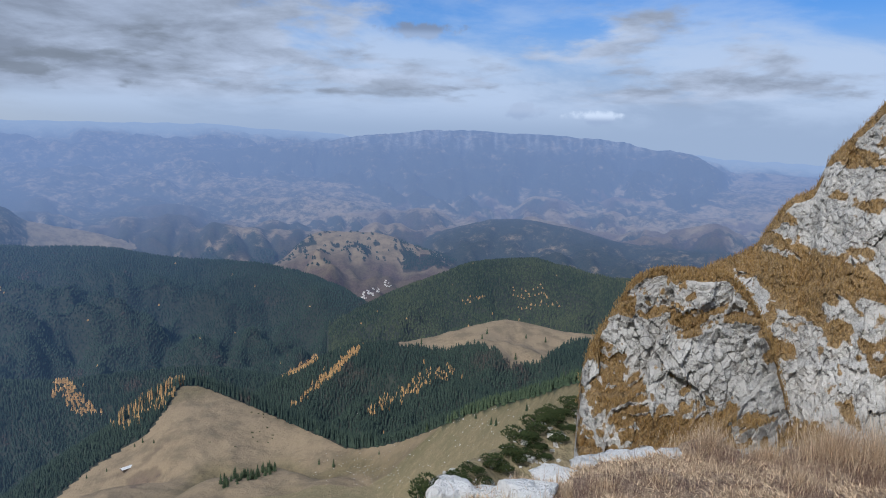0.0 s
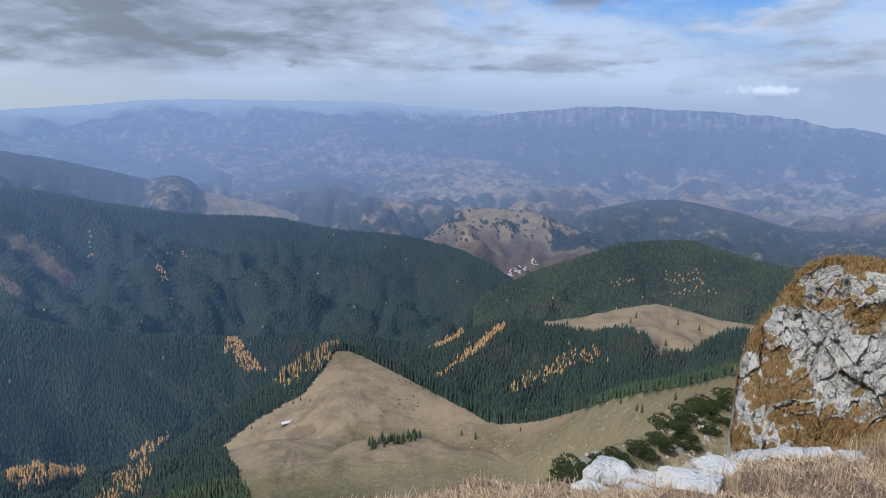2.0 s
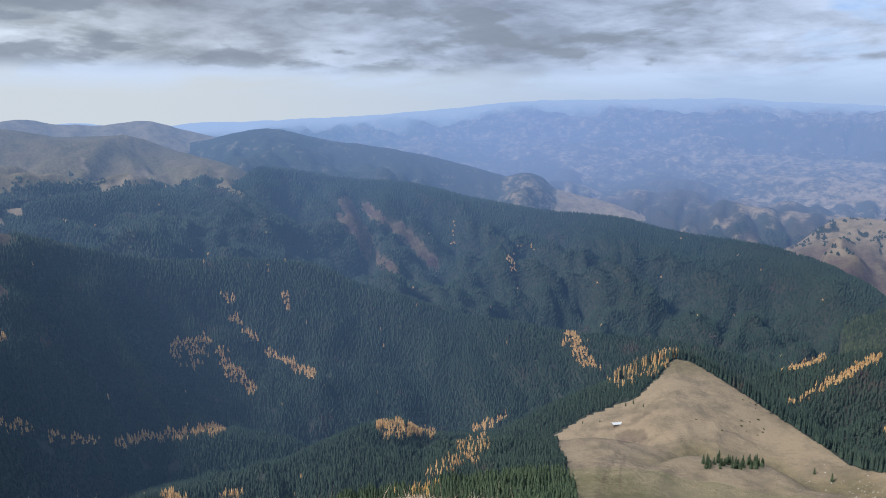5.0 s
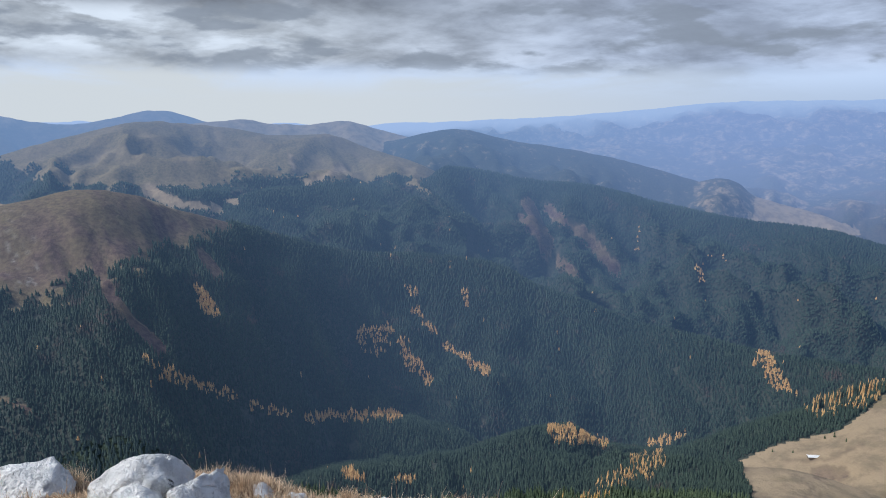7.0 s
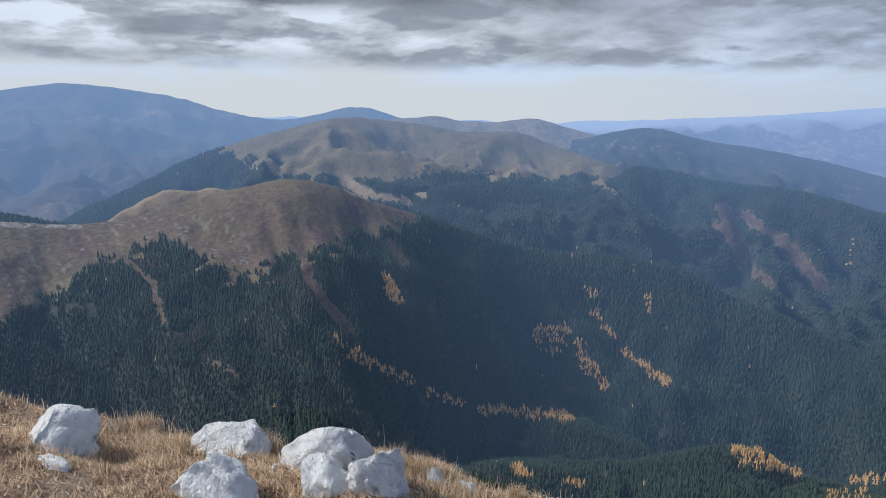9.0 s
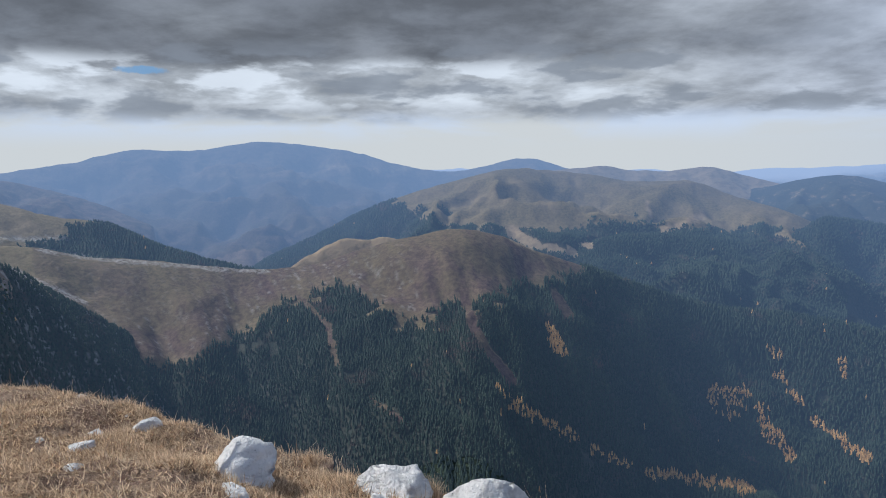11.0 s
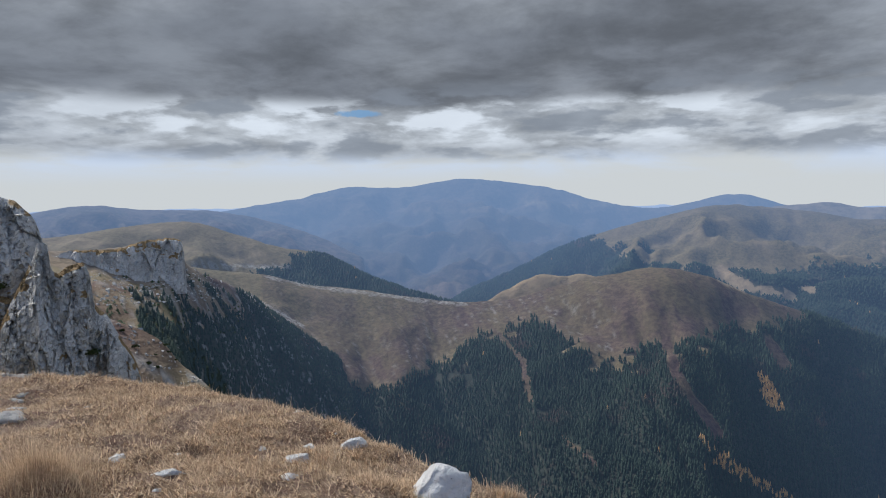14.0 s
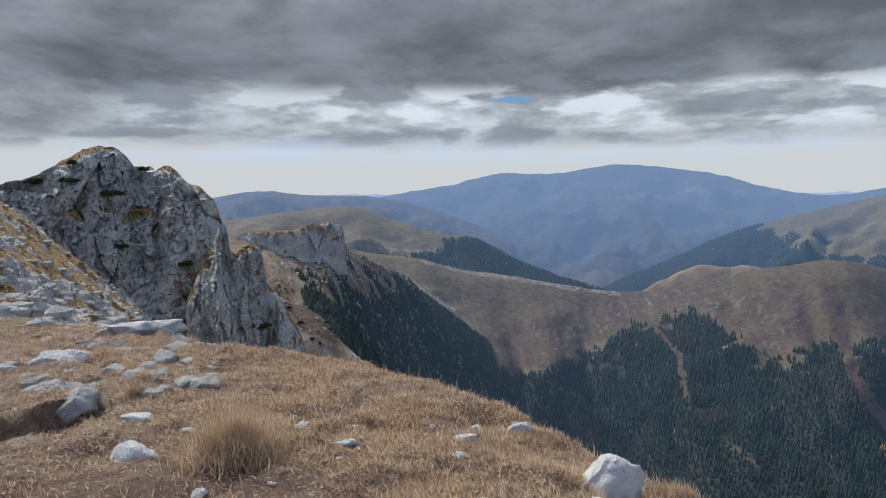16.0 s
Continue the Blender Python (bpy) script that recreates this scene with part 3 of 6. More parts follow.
def land(az, r):
    """Height, and which ridge stands there (-1: the base)."""
    x, y = -r * np.sin(np.radians(az)), r * np.cos(np.radians(az))
    floor_noise = (fbm(x / 260, y / 260, 5, 3) - 0.5) * np.interp(r, [100, 600, 2300, 3000, 4000], [0, 20, 60, 150, 110])
    hills = ridged(x / 520 + 0.5 * fbm(x / 300, y / 300, 3, 14), y / 420, 5, 15) - 0.45
    floor_noise = floor_noise * 0.5 + hills * np.interp(r, [2100, 2500, 3200, 4000, 4300], [0, 20, 90, 90, 30]) * np.interp(az, [45, 60], [1, 0])
    z = base_land(az, r) + floor_noise
    z = z + folds(az, r - 600, r, 7.0, 0.012, 280) * np.interp(r, [120, 350, 900, 1500], [0, 18, 24, 0]) * np.interp(az, [30, 45], [0, 1])
    # the stony hollow where the near slope meets the pasture hill
    way = np.interp(az, [-6, 5, 10, 15.5, 20, 26], [650, 728, 770, 800, 772, 700]) + 14 * np.sin(az * 1.1) - r
    hollow = np.interp(az, [-4, 4, 18, 25], [0, 1, 1, 0]) * (9.0 * np.exp(-((way - 55) / 45) ** 2) - 7.0 * np.exp(-(way / 16) ** 2))
    who = np.full(z.shape, -1)
    wx, wy = fbm(x / 420, y / 420, 3, 5) * 1.1, fbm(x / 420 + 9, y / 420, 3, 6) * 1.1
    spurs = ridged(x / 310 + 3 + wx, y / 310 + wy, 4, 11) - 0.92
    gully = ridged(x / 110 + wy * 2, y / 110 - wx * 2, 3, 21) - 0.95
    for i, (name, (nodes, front, back, soft_)) in enumerate(RIDGES.items()):
        lo, hi = min(p[0] for p in nodes), max(p[0] for p in nodes)
        rc, zc = curve(az, nodes, 2), rise(curve(az, nodes, 1), curve(az, nodes, 2))
        d = r - rc
        h = zc - np.where(d < 0, front, back) * (np.sqrt(d * d + soft_ * soft_) - soft_)
        m = (az >= lo) & (az <= hi) & (r >= rc * 0.45) & (h + 40 > z)
        if not m.any():
            continue
        d, rcm = d[m], rc[m]
        amp = np.clip(np.abs(d) / 250, 0, 1) * np.clip(rcm / 1000, 0.15, 1.3) * {"pasture": 0.35, "forest_ridge": 1.5, "saddle": 0.5}.get(name, 1.0)
        hm = h[m] + amp * (105 * spurs[m] + 24 * gully[m]) + (fbm(az[m] * 1.3, r[m] / 120 + i, 4, 50 + i) - 0.55) * rcm * 0.0028
        if name in FOLDS:
            gap, slant, deep = FOLDS[name]
            hm = hm + deep * np.clip(np.abs(d) / (0.11 * rcm), 0, 1) * folds(az[m], d, r[m], gap, slant, 300 + 2 * i)
        if name == "massif":
            hm = hm + (ridged(az[m] / 0.9, r[m] / 300, 4, 33) - 0.5) * np.clip(np.abs(d) / 120, 0.12, 1) * 70 * np.interp(np.abs(d), [0, 200, 500], [1, 1, 0.2]) * np.interp(az[m], [11, 16], [1, 0.12])
        win = hm > z[m]
        zm, wm = z[m], who[m]
        zm[win], wm[win] = hm[win], i
        z[m], who[m] = zm, wm
    on_hill = (who == -1) | (who == ORDER.index("pasture"))
    lumps = (fbm(x / 70, y / 70, 4, 41) - 0.5) * np.interp(r, [120, 300, 650, 900], [0, 9, 13, 9]) + (fbm(x / 22, y / 22, 3, 42) - 0.5) * np.interp(r, [120, 300, 1000], [0, 3, 3])
    ahead = np.clip((curve(az, RIDGES["pasture"][0], 2) - r) / 90, 0, 1)
    z = z + np.where(on_hill & (az < 40) & (r < 1060), (hollow + lumps) * ahead, 0)
    # rows of rounded hills across the basin
    for k in range(10):
        if not (r > 2500).any():
            break
        m = (np.abs(r - 2960 - 118 * k) < 400) & (az < 62)
        if not m.any():
            continue
        am, rm, zm, wm = az[m], r[m], z[m], who[m]
        rc, e = basin_row(am, k)
        d = rm - rc
        h = rise(e, rc) - 0.34 * (np.sqrt(d * d + 400) - 20) + np.clip(np.abs(d) / 90, 0, 1) * 46 * folds(am, d, rm, 2.6 - 0.1 * k, 0.004 * (-1) ** k, 460 + 3 * k)
        h = np.where(am > 50, h - (am - 50) * 12, h)
        win = h > zm
        zm[win], wm[win] = h[win], 100 + k
        z[m], who[m] = zm, wm
    # behind the camera the ridge carries on
    behind = np.where(az > 150, np.clip((az - 150) / 25, 0, 1), 0) * np.where(az > 290, np.clip((325 - az) / 30, 0, 1), 1)
    z = z + (np.maximum(z, 6 - 0.02 * r + 12 * fbm(x / 40, y / 40, 4, 8)) - z) * behind
    return z, who


HOLLOW = (-6.2 * math.sin(radians(141.6)), 6.2 * math.cos(radians(141.6)))


def summit(az, r):
    b, s = brink(az, r)
    x, y = -r * np.sin(np.radians(az)), r * np.cos(np.radians(az))
    rough = (fbm(x * 1.1, y * 1.1, 5, 70) - 0.5) * 0.22 * np.clip(r / 2.5, 0, 1) + (fbm(x * 2.7, y * 2.7, 3, 74) - 0.5) * 0.13 * np.clip(r / 2.5, 0, 1) + (fbm(x * 6, y * 6, 3, 77) - 0.5) * 0.07
    hollow = np.hypot((x - HOLLOW[0]) / 0.55, (y - HOLLOW[1]) / 0.40)
    return b + rough - 1.9 * np.clip(1.25 - hollow, 0, 1)


def ground_height(az, r):
    az = np.where(az > 290, az - 360, az)
    z, who = land(az, r)
    s = summit(az, r)
    side = np.where((az > 128) & (az < 330), 1.0, 0.0)
    t = np.clip((r - np.where(side > 0, 22, 9)) / np.where(side > 0, 25, 8), 0, 1)
    t = t * t * (3 - 2 * t)
    return s * (1 - t) + z * t, who


def sheet(name, azs, rs, height, mat, covers=None):
    """A ground sheet laid out in rings round the summit."""
    A, R = np.meshgrid(azs, rs)
    Z, who = height(A, R)
    co = np.stack([-R * np.sin(np.radians(A)), R * np.cos(np.radians(A)), Z], -1).reshape(-1, 3)
    na, nr = len(azs), len(rs)
    i, j = np.meshgrid(np.arange(na - 1), np.arange(nr - 1))
    a = (j * na + i).ravel()
    quads = np.stack([a, a + na, a + na + 1, a + 1], -1)
    me = bpy.data.meshes.new(name)
    me.vertices.add(len(co))
    me.vertices.foreach_set("co", co.ravel())
    me.loops.add(quads.size)
    me.loops.foreach_set("vertex_index", quads.ravel())
    me.polygons.add(len(quads))
    me.polygons.foreach_set("loop_start", np.arange(0, quads.size, 4))
    me.polygons.foreach_set("use_smooth", np.ones(len(quads), bool))
    me.update(calc_edges=True)
    if covers:
        for key, values in covers(A, R, Z, who).items():
            at = me.attributes.new(key, "FLOAT", "POINT")
            at.data.foreach_set("value", values.astype(np.float32).ravel())
    me.materials.append(mat)
    return new(name, me)


def line(v, nodes):
    n = sorted(nodes)
    return np.interp(v, [p[0] for p in n], [p[1] for p in n])


TREELINE = [(20, 0), (68, 0), (71, -8.6), (75.3, -9.4), (77, -10.5), (80.6, -11.1), (84.7, -12.9), (87.9, -11.1), (90.6, -9.7), (94.7, -10.9), (98.4, -13), (102, -14.9), (105.8, -14.2), (112, -15.5)]
HILL_EDGE = [(-18.8, 20.6), (-21.9, 23.2), (-23.5, 26.8), (-25.2, 29.8), (-27.2, 28.7), (-29, 27.7), (-35, 27)]
MEADOW_LOW = [(-12, -15.2), (-11, -15.5), (-8, -17.4), (-5.9, -17.9), (-4.9, -16.5), (-3, -16.1), (-1, -16.6), (3.2, -16.4), (3.6, -14)]


# bare strips down the wooded slopes: from and to (bearing, rise), and half width, in degrees
GULLIES = [(80.8, -8.9, 79.6, -13.4, 0.35), (79.6, -13.4, 78.1, -15.7, 0.3), (78.1, -15.7, 76.3, -17.9, 0.4), (93.9, -10.5, 91.3, -13.2, 0.18), (91.3, -13.2, 90.7, -16.2, 0.25), (73, -10.8, 71.8, -12.6, 0.3),
           (88, -19, 85.4, -20.7, 0.10), (47.2, -7.3, 45.9, -9.5, 0.4), (47.6, -8.4, 45.4, -10.4, 0.35), (43.1, -9.1, 39.9, -12.3, 0.4), (45.9, -10.9, 43.2, -12.7, 0.35), (45.4, -7.7, 43.6, -9.1, 0.3)]


# pale mountain tracks along the saddle
TRACKS = [(117.1, -5.1, 110.0, -5.6), (111.6, -6.2, 107.6, -7.2), (107.6, -7.2, 100.5, -8.25), (100.5, -8.25, 96, -8.75), (113.5, -7.4, 109, -10.2)]


# pale grass on the far slopes, some painted as sun patches: from and to (bearing, rise), half width
PALE = [(87.6, -1.05, 84.6, -0.75, 0.16), (91.0, -0.7, 89.4, -0.8, 0.12), (64.6, -5.7, 62.0, -4.5, 0.28), (66.0, -3.6, 65.7, -4.6, 0.10), (76.4, -6.0, 74.6, -6.9, 0.5), (74.8, -6.9, 71.5, -7.6, 0.35)]


def strip(A, E, a0, e0, a1, e1, wd):
    da, de = a1 - a0, e1 - e0
    t = np.clip(((A - a0) * da + (E - e0) * de) / (da * da + de * de), 0, 1)
    return np.hypot(A - a0 - t * da, E - e0 - t * de) < wd


def cover(A, R, Z, who):
    x, y = -R * np.sin(np.radians(A)), R * np.cos(np.radians(A))
    E = np.degrees(np.arctan2(Z - EYE, R))
    w = fbm(x / 60, y / 60, 4, 91) - 0.5
    g = fbm(x / 45, y / 45, 4, 95)
    f = np.zeros(A.shape)
    scrub, stone, lush = np.zeros(A.shape), np.zeros(A.shape), np.zeros(A.shape)
    idx = {n: who == i for i, n in enumerate(ORDER)}
    past = idx["pasture"] | ((who == -1) & (R < 900))
    f = np.where(past & (A > line(E, HILL_EDGE) + 1.2 * w) & (R > 420), 1, f)
    f = np.where(idx["pasture"] & (R > curve(A, RIDGES["pasture"][0], 2) + 3), 1, f)
    f = np.where((who == -1) & (R >= 780) & (R < 2200) & ((A > 31) | (R > 1060)), 1, f)
    f = np.where(idx["spur"] & ~((A < 3.6 + w) & (E > line(A, MEADOW_LOW) + 0.8 * w)), 1, f)
    f = np.where(idx["saddle"] & (E < line(A, TREELINE) + 3.0 * (g - 0.5) + 1.5 * w + 5.0 * (fbm(x / 15, y / 15, 3, 94) - 0.5) - 0.3), 1, f)
    f = np.where(idx["larch_spur"] | idx["fir_spur"], 1, f)
    f = np.where(idx["forest_ridge"] & ((A < 70) | (E < -7.2 + 2 * w)), 1, f)
    f = np.where(idx["green_hill"], 0.9, f)
    f = np.where(idx["dome"] & ((E < -5.6 + 3 * w + 0.35 * np.clip(A - 80, 0, 12))), 1, f)
    dots = fbm(x / 11, y / 11, 2, 35) + 0.5 * (fbm(x / 70, y / 70, 2, 36) - 0.5)
    f = np.where(idx["golden_hill"], np.where((dots > 0.66) | ((A < 2.5 + 2 * w) & (E < -9.0 + 2 * w)), 0.95, 0.12), f)
    scrub = np.where(idx["golden_hill"], np.interp(E + 3 * w, [-10.6, -8.8], [0.85, 0.0]), scrub)
    f = np.where(idx["wooded_rise"], 0.7, f)
    f = np.where(idx["knob"], np.where(A > 30.2, 0.62, 0.12), f)
    f = np.where(idx["dark_ridge"], 0.75, f)
    f = np.where(idx["big_mountain"], np.where(E > -1.5, 0.45, 0.7), f)
    f = np.where(idx["far_hill"], 0.5, f)
    f = np.where(idx["tan_hill"], np.where(E < -5.4 + 2.5 * w + 0.28 * np.clip(110 - A, -12, 8), 1, 0.12), f)
    # bare pale grass paints in the sun on these two ridges
    f = np.where(idx["dunes"] | idx["back_meadow"], 0.05, f)
    f = np.where(idx["massif"], np.where(E < -0.9, 0.75, 0.66), f)
    f = np.where(idx["far_range_left"] | idx["far_range_right"], 0.6, f)
    f = np.where((who == -1) & (R >= 2200), np.where(A > 40, 0.6, np.interp(A, [-30, 0, 15, 40], [0.42, 0.5, 0.64, 0.7])) + 0.5 * (fbm(x / 500, y / 500, 3, 29) - 0.5), f)
    for k in range(10):
        if not (who == 100 + k).any():
            continue
        d = basin_row(A, k)[0] - R
        slope = np.interp(A, [-30, -10, 5, 15, 40], [0.42, 0.50, 0.62, 0.74, 0.80]) + np.interp(d, [-60, 0, 25, 90], [-0.05, -0.42, -0.28, 0.16]) * np.interp(A, [-8, 14], [1, 0.35]) + 1.3 * (fbm(A / 1.6 + 5 * k, R / 120, 4, 31) - 0.5)
        f = np.where(who == 100 + k, slope, f)
        scrub = np.where(who == 100 + k, np.clip(0.45 + 3.0 * (fbm(A / 2.5 + k, R / 150, 3, 32) - 0.5), 0, 0.8) * np.interp(A, [-15, 10], [1, 0.5]), scrub)
    f = np.where(idx["cliff_spur"] & (E < -7.9 + 9 * (fbm(x / 16, y / 16, 3, 93) - 0.5)) & (A < 121.5 + 3 * w), 1, f)
    scrub = np.where(idx["big_mountain"] | idx["far_hill"], 0.65, scrub)
    down = A - 0.0105 * (R - curve(A, RIDGES["saddle"][0], 2))
    runs = 0.55 * fbm(down * 1.5, R / 190, 4, 97) + 0.45 * fbm(down * 5.0, R / 90, 3, 98)
    # scrub streaks; their dense base paints cloud shade over the saddle's face
    scrub = np.where(idx["saddle"] & (A < 112), np.interp(runs, [0.36, 0.62], [0.62, 1.0]) * np.interp(E - line(A, TREELINE), [-1.5, 0.5, 3.5, 6], [0, 1, 0.92, 0.6]) * (A > 69), scrub)
    scrub = np.where((idx["cliff_spur"] | idx["scree_shoulder"]) & (f < 0.5), np.clip(0.55 + 2.2 * (g - 0.5) + 1.2 * w, 0.15, 1), scrub)
    lush = np.where(idx["dome"] | idx["saddle"] | idx["tan_hill"], np.clip(0.9 + 1.2 * w, 0, 1), lush)
    lush = np.where(past, np.clip(4.5 * (fbm(x / 130, y / 80, 4, 44) - 0.50), 0, 0.9), lush)
    way = np.interp(A, [-6, 5, 10, 15.5, 20, 26], [650, 728, 770, 800, 772, 700]) + 14 * np.sin(A * 1.1) - R
    lush = np.where(past, np.maximum(lush, 0.9 * np.exp(-(way / 26) ** 2) * np.interp(A, [0, 6, 19, 25], [0, 1, 1, 0])), lush)
    scrub = np.where(past & strip(A, E, 22.6, -24.6, 24.2, -24.9, 0.45), 0.55, scrub)
    for a0, e0, a1, e1 in ((24.4, -26.0, 25.2, -27.6), (25.2, -27.6, 26.0, -29.6), (23.9, -26.2, 24.2, -28.4), (21.6, -22.4, 23.6, -23.9), (23.6, -23.9, 26.4, -24.6)):
        scrub = np.where(past & strip(A, E, a0, e0, a1, e1, 0.13), 0.42, scrub)
    st = fbm(x / 7, y / 7, 4, 61)
    stone = np.where(idx["cliff_spur"] | idx["scree_shoulder"] | idx["pine_spur"], np.interp(st, [0.60, 0.65], [0, 0.7]), stone)
    stone = np.where(idx["cliff_spur"] & (E > -7), np.interp(st, [0.60, 0.68], [0.0, 0.5]), stone)
    stone = np.where(idx["massif"] & (E > -0.8), np.interp(E, [-0.8, 0.1], [0, 1]) * np.interp(fbm(A * 4.5, R / 160, 4, 66), [0.46, 0.62], [0.0, 1.0]), stone)
    stone = np.where(idx["saddle"] & (A < 112) & (A > 84), 0.5 * np.interp(fbm(down * 7.0, R / 30, 3, 99), [0.64, 0.72], [0, 1]) * np.interp(E - line(A, TREELINE), [-0.5, 1, 4], [0.2, 1, 0.3]), stone)
    for a0, e0, a1, e1, wd in GULLIES:
        near = strip(A, E, a0, e0, a1, e1, wd * (0.6 + 1.2 * g))
        scrub = np.where(((idx["saddle"] & (A > 69)) | (idx["forest_ridge"] & (A < 69))) & near, 0.95, scrub)
    for a0, e0, a1, e1, wd in PALE:
        near = strip(A, E, a0, e0, a1, e1, wd * (0.4 + 1.3 * g)) & (R > 1000)
        lush, scrub, f = np.where(near, 0, lush), np.where(near, 0, scrub), np.where(near, 0.1, f)
    for a0, e0, a1, e1 in TRACKS:
        stone = np.where((idx["saddle"] | idx["tan_hill"] | idx["cliff_spur"]) & strip(A, E, a0, e0, a1, e1, 0.15), 0.7, stone)
    f = np.where((scrub > 0.5) & (R < 2600), np.minimum(f, 0.2), f)
    return {"forest": f, "scrub": scrub, "stone": stone, "lush": lush}


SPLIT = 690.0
az_fine = np.arange(-38, 146.01, 0.23)
az_rest = np.concatenate([az_fine, np.arange(149, 320, 3.0), [322.0]])
rs_near = np.concatenate([[0.0], np.arange(0.3, 14.01, 0.11)])
rs_land = np.exp(np.linspace(math.log(14.0), math.log(SPLIT), 150))
rs_far = np.exp(np.linspace(math.log(SPLIT), math.log(4720.0), 290))
az_near = np.concatenate([np.arange(-38, 146.01, 0.45), np.arange(149, 320, 3.0), [322.0]])
tagged(sheet("summit_ground", az_near, rs_near, lambda a, r: (ground_height(a, r)[0], r), TURF), "dry autumn turf on the limestone summit", "ground", kind="structure")
tagged(sheet("ground", az_rest, rs_land, ground_height, LAND, cover), "brown pasture and forest floor below the summit", "ground", kind="structure")
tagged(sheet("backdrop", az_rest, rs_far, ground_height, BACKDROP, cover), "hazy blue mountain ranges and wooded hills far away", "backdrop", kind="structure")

# ---- crags ----
def worley(x, y, seed=0):
    """Distances to the nearest and second nearest of scattered points, a number for the nearest, and the way from it."""
    xi, yi = np.floor(x).astype(np.int64), np.floor(y).astype(np.int64)
    f1, f2 = np.full(x.shape, 9.0), np.full(x.shape, 9.0)
    ident, ox, oy = np.zeros(x.shape), np.zeros(x.shape), np.zeros(x.shape)

    def h(i, j, k):
        n = (i * 374761393 + j * 668265263 + (seed * 7 + k) * 974634777) & 0x7FFFFFFF
        n = ((n ^ (n >> 13)) * 1274126177) & 0x7FFFFFFF
        return ((n ^ (n >> 16)) & 0xFFFF) / 65535.0
    for i in (-1, 0, 1):
        for j in (-1, 0, 1):
            cx, cy = xi + i + h(xi + i, yi + j, 1), yi + j + h(xi + i, yi + j, 2)
            d = np.hypot(x - cx, y - cy)
            near = d < f1
            f2 = np.where(near, f1, np.minimum(f2, d))
            ident = np.where(near, h(xi + i, yi + j, 3), ident)
            ox, oy = np.where(near, x - cx, ox), np.where(near, y - cy, oy)
            f1 = np.minimum(f1, d)
    return f1, f2, ident, ox, oy


def blocks(u, z, size, seed, tall=1.0):
    """Tilted facets and open joints, as limestone breaks."""
    wu = u / size + 0.35 * fbm(u / size * 0.9, z / size * 0.9, 3, seed + 5)
    wz = z / (size * tall) + 0.35 * fbm(u / size * 0.9 + 7, z / size * 0.9, 3, seed + 6)
    f1, f2, k, ox, oy = worley(wu, wz, seed)
    tilt = (np.sin(k * 91.7) * ox + np.cos(k * 57.3) * oy)
    return (k - 0.5) * 0.55 + tilt * 1.1 - 0.16 * np.clip(1 - (f2 - f1) / 0.08, 0, 1)


def grid_mesh(name, co, mat, smooth=False):
    nv, nu = co.shape[:2]
    i, j = np.meshgrid(np.arange(nu - 1), np.arange(nv - 1))
    a = (j * nu + i).ravel()
    quads = np.stack([a, a + nu, a + nu + 1, a + 1], -1)
    me = bpy.data.meshes.new(name)
    me.vertices.add(nu * nv)
    me.vertices.foreach_set("co", co.reshape(-1, 3).ravel())
    me.loops.add(quads.size)
    me.loops.foreach_set("vertex_index", quads.ravel())
    me.polygons.add(len(quads))
    me.polygons.foreach_set("loop_start", np.arange(0, quads.size, 4))
    me.polygons.foreach_set("use_smooth", np.full(len(quads), smooth))
    me.update(calc_edges=True)
    me.materials.append(mat)
    return new(name, me)


